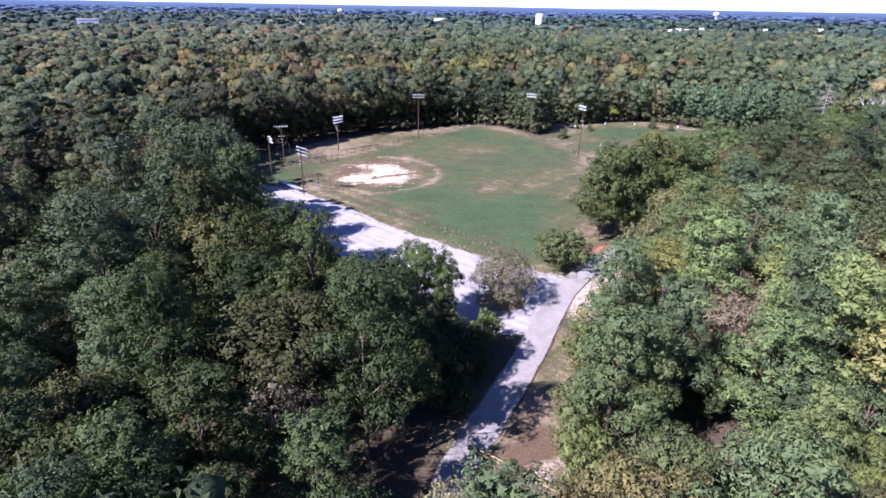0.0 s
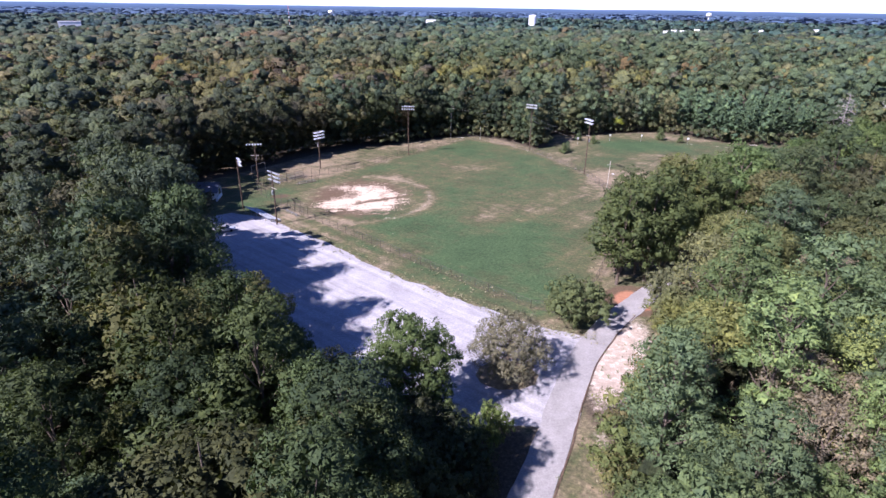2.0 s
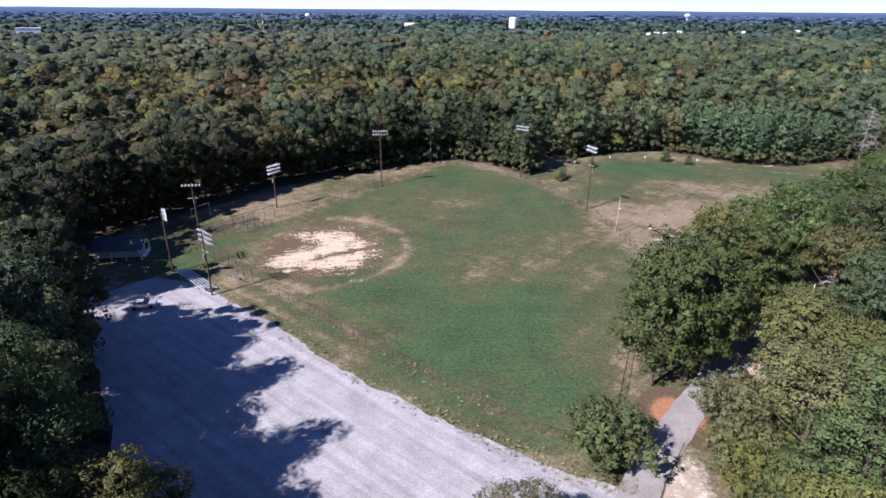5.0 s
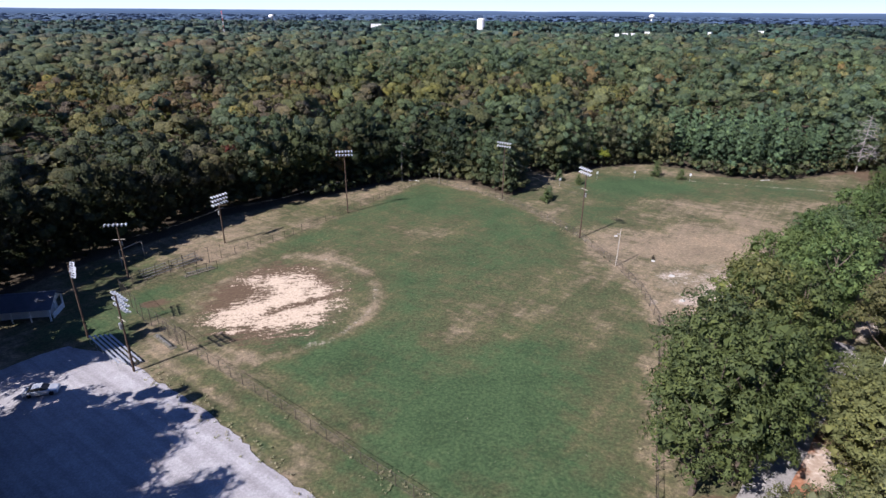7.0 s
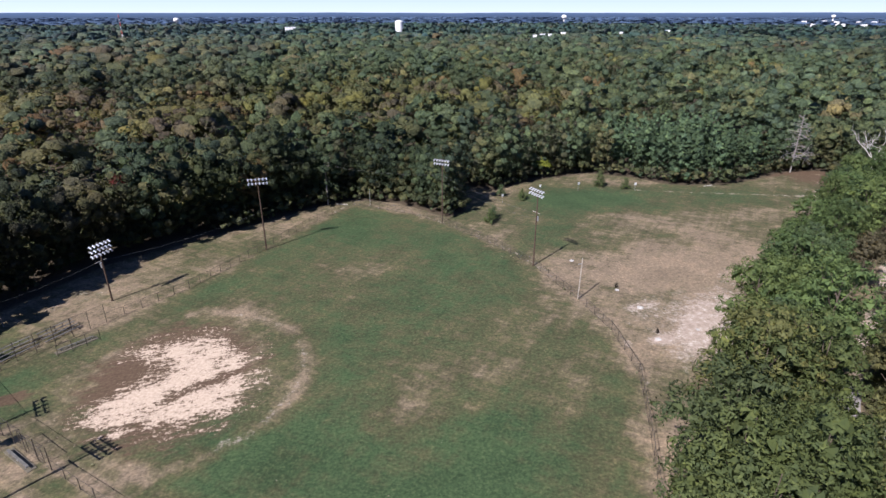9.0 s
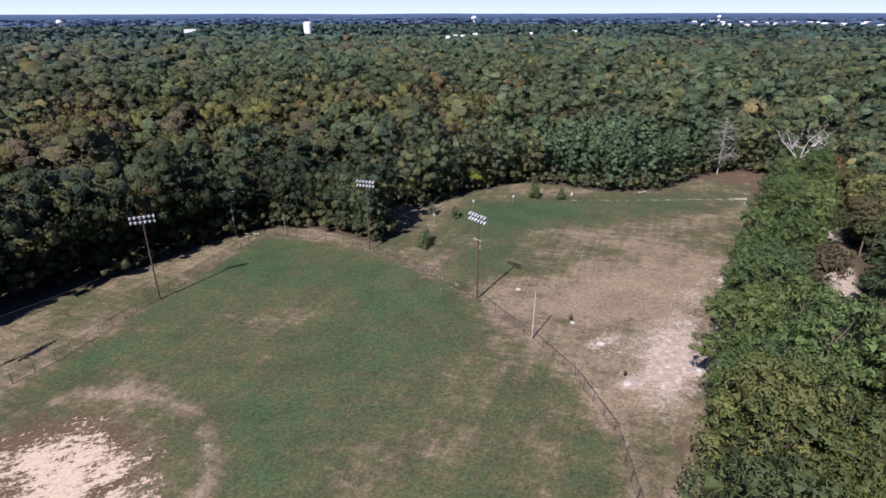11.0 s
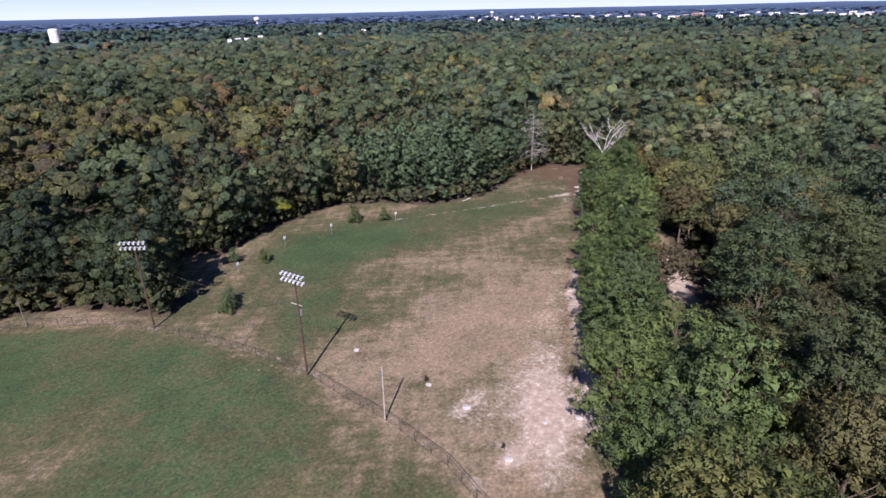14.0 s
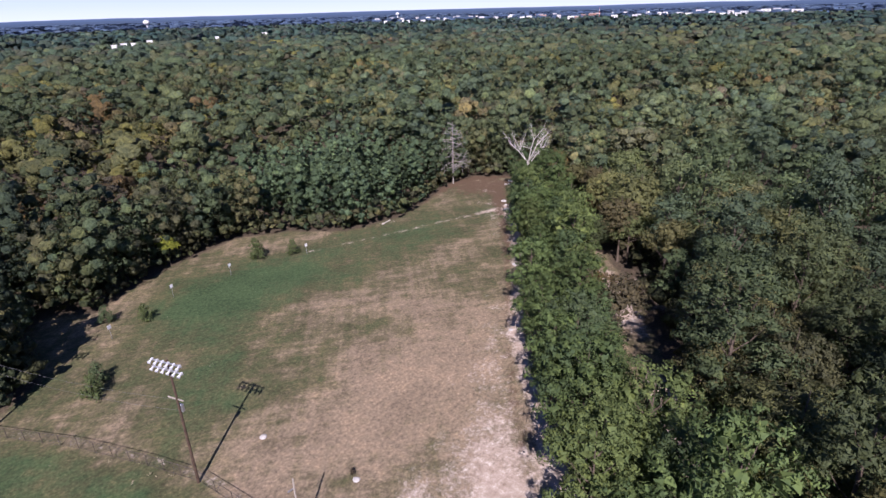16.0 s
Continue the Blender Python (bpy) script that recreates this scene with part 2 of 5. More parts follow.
def asphalt_material():
    m, nt, b = nodes_of("worn_grey_asphalt", 0.9, 0.2)
    fine = noise_tex(nt, 4.0, 6.0, 0.7)
    mid = noise_tex(nt, 0.3, 5.0, 0.6)
    col = ramp(nt, fine, [(0.25, (0.21, 0.193, 0.186)), (0.55, (0.285, 0.264, 0.255)), (0.8, (0.37, 0.345, 0.335))])
    stain = ramp(nt, mid, [(0.35, (0.8, 0.8, 0.8)), (0.65, (1.1, 1.1, 1.1))])
    nt.links.new(mix(nt, 0.8, col, stain, "MULTIPLY"), b.inputs["Base Color"])
    bump(nt, b, fine, 0.03, 0.5)
    return m


def chainlink_material():
    m, nt, b = nodes_of("chain_link", 0.6, 0.4)
    b.inputs["Base Color"].default_value = (0.14, 0.125, 0.105, 1)
    b.inputs["Metallic"].default_value = 0.4
    tr = nt.nodes.new("ShaderNodeBsdfTransparent")
    ms = nt.nodes.new("ShaderNodeMixShader")
    ms.inputs[0].default_value = 0.1
    nt.links.new(tr.outputs[0], ms.inputs[1])
    nt.links.new(b.outputs[0], ms.inputs[2])
    nt.links.new(ms.outputs[0], nt.nodes["Material Output"].inputs[0])
    return m


M_GROUND = ground_material()
M_GRAVEL = gravel_material()
M_ASPHALT = asphalt_material()
M_LINK = chainlink_material()


# ---- mesh tools ----
def part(name, bm, material, parent=None, label=""):
    me = bpy.data.meshes.new(name)
    bm.to_mesh(me)
    bm.free()
    me.materials.append(material)
    ob = new(name, me)
    if parent is not None:
        ob.parent = parent
    if label:
        tagged(ob, label)
    return ob


def empty(name, m, label, category, group="", kind=""):
    ob = new(name)
    ob.matrix_basis = m
    return tagged(ob, label, category, group, kind)


def box_in(bm, cx, cy, cz, sx, sy, sz, m=None, bevel=0.0):
    r = bmesh.ops.create_cube(bm, size=1.0, matrix=(m or Matrix()) @ Matrix.Translation((cx, cy, cz)) @ Matrix.Diagonal((sx, sy, sz, 1)))
    if bevel:
        es = list({e for v in r["verts"] for e in v.link_edges})
        bmesh.ops.bevel(bm, geom=es, offset=bevel, segments=1, affect="EDGES")
    return bm


def tube_in(bm, a, b, ra, rb=None, n=8, caps=True):
    """A tapered round bar from a to b."""
    a, b = Vector(a), Vector(b)
    rb = ra if rb is None else rb
    d = b - a
    q = d.to_track_quat("Z", "Y").to_matrix().to_4x4()
    m = Matrix.Translation((a + b) / 2) @ q
    bmesh.ops.create_cone(bm, cap_ends=caps, segments=n, radius1=ra, radius2=rb, depth=d.length, matrix=m)
    return bm


def quad_mesh(name, verts, quads, material, tint=None, smooth=False, normals=None):
    """A mesh from arrays of corners and of faces that all have as many sides, quickly."""
    me = bpy.data.meshes.new(name)
    nv, (nf, corners) = len(verts), quads.shape
    me.vertices.add(nv)
    me.vertices.foreach_set("co", np.ascontiguousarray(verts, dtype=np.float32).ravel())
    me.loops.add(nf * corners)
    me.loops.foreach_set("vertex_index", np.ascontiguousarray(quads, dtype=np.int32).ravel())
    me.polygons.add(nf)
    me.polygons.foreach_set("loop_start", np.arange(0, nf * corners, corners, dtype=np.int32))
    if tint is not None:
        a = me.attributes.new("leaf_tint", "FLOAT_COLOR", "POINT")
        a.data.foreach_set("color", np.ascontiguousarray(tint, dtype=np.float32).ravel())
    me.update(calc_edges=True)
    me.materials.append(material)
    if smooth or normals is not None:
        me.polygons.foreach_set("use_smooth", np.ones(nf, dtype=bool))
    if normals is not None:
        a = me.attributes.new("custom_normal", "FLOAT_VECTOR", "POINT")
        a.data.foreach_set("vector", np.ascontiguousarray(normals, dtype=np.float32).ravel())
    return me


def inside(poly, x, y):
    """Which of the points lie within a polygon."""
    x, y = np.asarray(x, float), np.asarray(y, float)
    hit = np.zeros(x.shape, bool)
    for (x0, y0), (x1, y1) in zip(poly, poly[1:] + poly[:1]):
        cross = ((y0 > y) != (y1 > y)) & (x < (x1 - x0) * (y - y0) / ((y1 - y0) or 1e-9) + x0)
        hit ^= cross
    return hit


def near_line(line, x, y):
    """The distance of the points from a line of several legs."""
    x, y = np.asarray(x, float), np.asarray(y, float)
    best = np.full(x.shape, 1e9)
    for (x0, y0), (x1, y1) in zip(line, line[1:]):
        dx, dy = x1 - x0, y1 - y0
        f = np.clip(((x - x0) * dx + (y - y0) * dy) / (dx * dx + dy * dy), 0, 1)
        best = np.minimum(best, np.hypot(x - x0 - f * dx, y - y0 - f * dy))
    return best


def edge_dist(poly, x, y):
    """Metres inside a polygon (outside: minus)."""
    d = near_line(poly + poly[:1], x, y)
    return np.where(inside(poly, x, y), d, -d)


def blob(x, y, cx, cy, rx, ry, turn=0.0, soft=0.35):
    """One inside a soft-edged oval, nought outside."""
    c, s = math.cos(radians(turn)), math.sin(radians(turn))
    u, v = (x - cx) * c + (y - cy) * s, -(x - cx) * s + (y - cy) * c
    return np.clip((1 + soft - np.hypot(u / rx, v / ry)) / (2 * soft), 0, 1)


# ---- plan ----
CLEARING = [(9, 30), (7, 42), (3, 52), (-3, 60), (-8, 67), (-13, 75), (-22, 85), (-33, 105), (-43, 120), (-54, 134), (-66, 150), (-74, 172), (-70, 187), (-58, 201), (-45, 221),
            (-22, 235.5), (-1, 250), (12, 255.5), (24, 250.5), (36, 235), (42, 239), (44, 258), (50, 262), (56, 256), (72, 264.5), (94, 269), (105, 262), (114, 250), (130, 246),
            (146, 250), (158, 254), (172, 254), (180, 246), (184, 238), (168, 220), (151, 202), (132.5, 184), (112, 169), (92, 155), (75, 141.5), (62, 129), (52, 117.5), (44, 108),
            (39, 99), (36, 92), (31, 86), (24.5, 77), (20.5, 68), (18.5, 58), (16, 48), (15, 38), (16, 30)]
ROW = [(36, 120), (45, 131), (57, 143), (68, 153), (82, 166), (100, 180), (122, 195), (150, 214), (172, 233)]
FIELD = [(-43, 166), (-32, 155.8), (-14, 139.6), (-2.4, 128.6), (6, 121), (18, 111), (22, 109.6), (30, 117), (38.5, 136), (44.2, 148), (49, 158.7), (50.9, 171), (50.2, 183), (48.7, 190.5),
         (47.4, 200), (44.6, 207.6), (40.2, 218), (33.4, 230.5), (27, 239.5), (16.5, 248), (11.2, 250.5), (-0.9, 237.5), (-11.2, 222.8), (-24.9, 204.5), (-37, 193.5), (-47, 183), (-51, 176)]
LOT = [(-62, 150), (-52, 158.3), (-42.4, 155.2), (-34.3, 148.2), (-24, 139.5), (-9.3, 124.8), (-1.4, 118.8), (7.3, 112.5), (14.3, 108), (18, 105.6), (21.5, 103.5), (27, 101), (24, 96), (19, 87),
       (15.5, 80), (9, 80.5), (3, 79), (-6, 80), (-15, 84), (-27, 93), (-38, 112), (-50, 131)]
ROAD = [(1.5, 41), (4.2, 52), (7.1, 58.2), (11.7, 67.7), (16.4, 78), (19.5, 86), (23.8, 95.6), (29.2, 103.9), (34.4, 110), (40, 116), (47, 123), (56, 131), (68, 140.5), (78, 149.5)]
TRACK = [(78, 149.5), (92, 157.5), (110, 170.5), (130, 185.5), (149, 202.5), (163, 216)]


# ---- ground ----
def ground_attrs(me, x, y):
    """How much turf, living grass, bare soil, clay and sand lies at each corner of the sheet."""
    d = edge_dist(CLEARING, x, y)
    f = edge_dist(FIELD, x, y)
    turf = np.clip(0.5 + d / 5.0, 0, 1)
    turf *= 1 - 0.8 * blob(x, y, 28, 84, 7, 14, 28)
    # forest soil west of the road; its dark tone also stands in for shade
    turf *= 1 - np.maximum(blob(x, y, 0, 70, 9, 13, -20, 0.3), blob(x, y, 7, 75, 7, 8, 0, 0.4))
    green = np.clip(0.42 + f / 9.0, 0.36, 0.84)
    green -= 0.3 * blob(x, y, 14, 160, 17, 8, 60, 0.9) + 0.2 * blob(x, y, -2, 208, 13, 9, 20, 0.9) + 0.22 * blob(x, y, 14, 192, 10, 6, 0, 0.9)
    green -= 0.28 * blob(x, y, 8, 208, 10, 7, 20, 0.9) + 0.2 * blob(x, y, 21, 164, 9, 6, 40, 0.9) + 0.35 * blob(x, y, 33, 140, 7, 9, 0, 0.9)
    green += 0.35 * blob(x, y, 20, 140, 16, 12, 40, 0.7) + 0.3 * blob(x, y, -5, 150, 20, 8, -40, 0.6)
    green += 0.75 * blob(x, y, 74, 243, 15, 9, 10, 0.9) + 0.4 * blob(x, y, 118, 238, 34, 9, -5, 0.9) + 0.25 * blob(x, y, 60, 222, 14, 12, 0, 0.8) - 0.3 * blob(x, y, 80, 195, 30, 16, 30, 0.9) + 0.3 * blob(x, y, 29, 115, 9, 9, 0, 0.7) + 0.12 * blob(x, y, 85, 222, 34, 14, 20, 0.9) - 0.3 * blob(x, y, 39, 165, 9, 30, -8, 0.8) + 0.42 * blob(x, y, -50, 176, 8, 14, 30, 0.6)
    green += 0.35 * blob(x, y, -51, 165, 7, 8, 0, 0.6) - 0.36 * blob(x, y, -27, 174, 24, 27, 20, 0.4)
    lot_edge = near_line(LOT[1:12], x, y)
    green += 0.28 * np.clip(1 - np.abs(lot_edge - 5) / 5, 0, 1)
    ring = np.hypot(x + 22, y - 173)
    sand = 0.88 * blob(x, y, -19.0, 172.6, 11.4, 13.2, 0, 0.36) + 0.42 * blob(x, y, -30.5, 172, 5, 14, 0, 0.5) - 0.14
    sand -= 0.75 * blob(x, y, -29.5, 174.5, 6.0, 4.6, 15, 0.5) + 0.6 * blob(x, y, -15, 171, 8, 1.0, 28, 0.9) + 0.22 * blob(x, y, -12.5, 181, 3.5, 5, 0, 0.5)
    clay = 0.8 * blob(x, y, -21.6, 173, 14.6, 18.2, 0, 0.4) + 0.9 * blob(x, y, -43.5, 172.5, 2.6, 1.9, 20, 0.5)
    green -= 0.45 * np.clip(1 - np.abs(ring - 20.5) / 3.0, 0, 1) * (x > -24)
    fo = near_line(FIELD[1:6], x, y)
    green += 0.35 * np.clip(1.5 - np.abs(fo - 1.6) / 1.3, 0, 1) * (f < 0) - 0.25 * np.clip(1 - np.abs(fo - 1.0), 0, 1) * (f > 0)
    clay += 1.8 * blob(x, y, 37.5, 114.5, 4.5, 5, 0, 0.5) + 1.5 * blob(x, y, 44, 118.5, 3, 2.5, 0, 0.5) + 1.7 * blob(x, y, 50.8, 122.0, 2.0, 7, -42, 0.6) + 0.8 * blob(x, y, 57, 126, 6, 4, 40, 0.6) + 0.85 * blob(x, y, 33, 90, 3, 12, -28, 0.6) + 0.8 * blob(x, y, 13.5, 52, 6, 9, -20, 0.5) + 0.9 * blob(x, y, 76, 137, 12, 4, 40, 0.5) + 0.55 * np.clip(1 - np.abs(near_line(ROW, x, y) - 8.5) / 3.5, 0, 1) * (x > 52)
    clay += 0.5 * np.clip(1 - np.abs(d - 0.5) / 2.0, 0, 1) * (x > 96) * (y > 225) + 0.5 * blob(x, y, 168, 248, 12, 9, 0, 0.5) + 0.4 * blob(x, y, 152, 232, 22, 13, 40, 0.8)
    bare = 0.8 * blob(x, y, 67.5, 168.5, 10, 7, 38, 0.95) + 0.35 * blob(x, y, 84, 184, 22, 9, 38, 0.9) + 0.6 * blob(x, y, 59.5, 177.5, 4.5, 2.4, 30, 0.9) + 0.55 * blob(x, y, 60.5, 185, 1.8, 1.1, 0, 0.4) + 0.55 * blob(x, y, 57.5, 166.5, 2.0, 1.3, 0, 0.4)
    bare += 0.2 * np.clip(1 - np.abs(near_line(ROW, x, y) - 11) / 6.0, 0, 1) * (x > 55) + 1.7 * blob(x, y, 30, 97, 3.0, 9.5, -30, 0.7) + 1.3 * blob(x, y, 54.5, 123, 4.2, 3, 40, 0.6) + 0.9 * np.clip(1 - near_line([(71, 162.5), (99, 188), (120, 201), (140, 215), (155, 227.5)], x, y) / 2.2, 0, 1) + 0.5 * blob(x, y, 27, 82, 5, 12, -25, 0.5)
    bare += 0.55 * np.clip(1 - np.abs(f + 0.9) / 1.6, 0, 1) * (y > 150) * (x > 5) + 0.5 * np.clip(1 - np.abs(ring - 20.0) / 2.0, 0, 1) * (x > -16)
    bare += 0.65 * np.clip(1 - np.abs(near_line([(100, 247), (118, 240), (150, 229)], x, y)) / 1.6, 0, 1) + 0.5 * blob(x, y, 125, 246, 4, 1.2, -12, 0.4)
    bare += 0.3 * np.clip(1 - np.abs(lot_edge - 0.6) / 1.8, 0, 1) + 0.6 * blob(x, y, 13, 50, 7, 5, 0, 0.6) + 0.7 * blob(x, y, 128, 172, 14, 5, 38, 0.5) + 0.4 * blob(x, y, -46, 205, 14, 4, 45, 0.6) + 0.3 * blob(x, y, 150, 226, 24, 9, 40, 0.9)
    bare += 1.5 * np.clip(1.3 - near_line(TRACK, x, y) / 2.6, 0, 1) * np.clip(0.6 + 0.5 * np.sin(x * 0.21 + 1.0), 0, 1)
    track = near_line([(-38, 163), (-8, 135), (18, 114)], x, y)
    green += 0.22 * np.clip(1 - np.abs(track - 6.5) / 1.2, 0, 1) - 0.2 * np.clip(1 - np.abs(track - 3.5) / 1.5, 0, 1)
    for name, v in (("turf", turf), ("green", green), ("bare", bare), ("clay", clay), ("sand", sand)):
        a = me.attributes.new(name, "FLOAT", "POINT")
        a.data.foreach_set("value", v.astype(np.float32))


def build_ground():
    """One sheet, fine about the park and coarse out to the horizon."""
    def axis(lo, hi, step, far):
        core = np.arange(lo, hi + step / 2, step)
        out = [80, 200, 450, 1000, 2000, 3300, far]
        return np.concatenate([lo - np.array(out[::-1]), core, hi + np.array(out)])
    xs, ys = axis(-84, 190, 1.0, 5600), axis(30, 274, 1.0, 5600)
    gx, gy = np.meshgrid(xs, ys)
    x, y = gx.ravel(), gy.ravel()
    gz = np.array([0.05 * noise.noise((a * 0.08, b * 0.08, 0)) for a, b in zip(x, y)])
    far = np.hypot(x, y - 100)
    gz = np.where(far > 300, 0, gz) + np.clip((far - 2500) / 2300, 0, 1) * 12
    nx, ny = len(xs), len(ys)
    i = (np.arange(ny - 1)[:, None] * nx + np.arange(nx - 1)[None, :]).ravel()
    me = quad_mesh("ground", np.stack([x, y, gz], 1), np.stack([i, i + 1, i + nx + 1, i + nx], 1), M_GROUND, smooth=True)
    ground_attrs(me, x, y)
    return tagged(new("ground", me), "mown park grass, bare soil and brown forest floor", "ground", "", "structure")


def ragged(poly, step=1.2, amp=0.5, seed=0):
    """A polygon's outline cut into short legs and roughened."""
    out = []
    for k, ((x0, y0), (x1, y1)) in enumerate(zip(poly, poly[1:] + poly[:1])):
        n = max(1, int(math.hypot(x1 - x0, y1 - y0) / step))
        for j in range(n):
            f = j / n
            x, y = x0 + (x1 - x0) * f, y0 + (y1 - y0) * f
            nz = noise.noise_vector((x * 0.25, y * 0.25, seed)) + 0.5 * noise.noise_vector((x * 0.9, y * 0.9, seed + 3))
            out.append((x + amp * nz.x, y + amp * nz.y))
    return out


def sheet(name, poly, z, thick, material, label, category):
    bm = bmesh.new()
    vs = [bm.verts.new((x, y, z)) for x, y in poly]
    low = [bm.verts.new((x, y, z - thick)) for x, y in poly]
    f = bm.faces.new(vs)
    f.normal_update()
    if f.normal.z < 0:
        f.normal_flip()
    n = len(vs)
    for k in range(n):
        bm.faces.new((vs[k], low[k], low[(k + 1) % n], vs[(k + 1) % n]))
    bmesh.ops.triangulate(bm, faces=[f])
    return tagged(part(name, bm, material), label, category, "", "structure")


def band(line, half):
    """The outline of a strip along a line."""
    left, right = [], []
    for k, (x, y) in enumerate(line):
        a, b = line[max(0, k - 1)], line[min(len(line) - 1, k + 1)]
        d = Vector((b[0] - a[0], b[1] - a[1])).normalized()
        left.append((x - d.y * half, y + d.x * half))
        right.append((x + d.y * half, y - d.x * half))
    return left + right[::-1]


build_ground()
sheet("parking_lot", ragged(LOT, 1.2, 0.8, 1), 0.09, 0.25, M_GRAVEL, "pale grey gravel parking lot beside the ball field", "parking lot")
sheet("road", ragged(band(ROAD, 2.2), 1.2, 0.25, 2), 0.11, 0.25, M_ASPHALT, "narrow worn grey asphalt road through the trees", "road")
sheet("ditch_edge", ragged(band([(9.2, 57), (13.8, 66.5), (18.5, 77), (21.5, 85), (25.8, 94.5), (31, 102.5), (36, 109)], 0.09), 0.8, 0.12, 5), 0.115, 0.25, plain("wet_soil", (0.10, 0.065, 0.045), 0.9, 0, 0.4, 1.0), "dark strip of soil along the road edge", "soil strip")


# ---- trees ----
def twenty():
    """A ball of twenty even triangles."""
    g = (1 + math.sqrt(5)) / 2
    v = np.array([(a, b * g, 0.0) for a in (-1, 1) for b in (-1, 1)])
    v = np.concatenate([v, v[:, (2, 0, 1)], v[:, (1, 2, 0)]])
    v /= np.linalg.norm(v[0])
    near = np.linalg.norm(v[:, None] - v[None], axis=2) < 1.2
    f = []
    for i in range(12):
        for j in range(i + 1, 12):
            for k in range(j + 1, 12):
                if near[i, j] and near[j, k] and near[i, k]:
                    out = np.dot(np.cross(v[j] - v[i], v[k] - v[i]), v[i]) > 0
                    f.append((i, j, k) if out else (i, k, j))
    return v, np.array(f)


EIGHT = np.array([(1, 0, 0), (0, 1, 0), (-1, 0, 0), (0, -1, 0), (0, 0, 1), (0, 0, -1)], float)
BALLS = {20: twenty(), 8: (EIGHT, np.array([(0, 1, 4), (1, 2, 4), (2, 3, 4), (3, 0, 4), (1, 0, 5), (2, 1, 5), (3, 2, 5), (0, 3, 5)]))}


def unit(a):
    return a / np.maximum(np.linalg.norm(a, axis=1), 1e-6)[:, None]


def joined(*pieces):
    vs, qs, ns, n = [], [], [], 0
    for v, q, m in pieces:
        vs.append(v), qs.append(q + n), ns.append(m)
        n += len(v)
    return np.concatenate(vs), np.concatenate(qs), np.concatenate(ns)


def lobes_broad(rng, h, r, n):
    """A broad rounded hardwood crown."""
    out = []
    for k in range(n):
        d = rng.normal(size=3)
        d /= np.linalg.norm(d)
        d[2] = abs(d[2]) * 1.2 - 0.45
        f = rng.uniform(0.5, 0.8)
        out.append((d[0] * r * f, d[1] * r * f, h * 0.6 + d[2] * h * 0.27 * (f + 0.3), r * rng.uniform(0.26, 0.37)))
    out.append((0, 0, h * 0.6, r * 0.62))
    return out


def lobes_pine(rng, h, r, n, start=0.34):
    """A tall pine: tiers of needle clumps towards a rounded top."""
    out = []
    for k in range(n):
        f = (k + 0.5) / n
        z = h * (start + (0.96 - start) * f)
        reach = r * (1.0 - 0.72 * f ** 2.0) * rng.uniform(0.4, 0.85)
        a = k * 2.4 + rng.uniform(-0.5, 0.5)
        out.append((math.cos(a) * reach, math.sin(a) * reach, z, r * rng.uniform(0.25, 0.36)))
    out.append((0, 0, h * 0.93, r * 0.3))
    return out


def lobes_full(rng, h, r, n):
    """A crown that starts low on the trunk."""
    out = []
    for k in range(n):
        f = (k + 0.5) / n
        a = k * 2.4 + rng.uniform(-0.5, 0.5)
        reach = r * math.sin(math.pi * (0.16 + 0.72 * f)) * rng.uniform(0.5, 0.86)
        out.append((math.cos(a) * reach, math.sin(a) * reach, h * (0.2 + 0.7 * f), r * rng.uniform(0.24, 0.37)))
    out.append((0, 0, h * 0.55, r * 0.5))
    return out


def lobes_cone(rng, h, r, n):
    """A young pine, clothed to the ground."""
    out = []
    for k in range(n):
        f = (k + 0.5) / n
        reach = r * (1 - f) ** 0.8 * rng.uniform(0.4, 0.8)
        a = k * 2.4 + rng.uniform(-0.5, 0.5)
        out.append((math.cos(a) * reach, math.sin(a) * reach, h * (0.07 + 0.88 * f), r * (0.42 - 0.22 * f)))
    return out


def trunk_bm(rng, h, r, lobes, n=7):
    bm = bmesh.new()
    lean = Vector((rng.uniform(-0.3, 0.3), rng.uniform(-0.3, 0.3), 0))
    pts = [Vector((0, 0, -0.3))] + [Vector((lean.x * f, lean.y * f, h * 0.9 * f)) for f in (0.08, 0.35, 0.65, 1.0)]
    rad = [r * 1.35, r, r * 0.8, r * 0.5, r * 0.12]
    for a, b, ra, rb in zip(pts, pts[1:], rad, rad[1:]):
        tube_in(bm, a, b, ra, rb, n, False)
    for k, (x, y, z, lr) in enumerate(lobes):
        z0 = max(0.12 * h, z - 0.16 * h - 0.25 * math.hypot(x, y))
        a = Vector((lean.x * z0 / h, lean.y * z0 / h, z0))
        mid = a.lerp(Vector((x, y, z)), 0.55) - Vector((0, 0, 0.3))
        tube_in(bm, a, mid, r * 0.36, r * 0.22, 5, False)
        tube_in(bm, mid, (x, y, z), r * 0.22, r * 0.06, 5, False)
    return bm


SHAPES = {"broad": lobes_broad, "pine": lobes_pine, "cone": lobes_cone, "full": lobes_full}


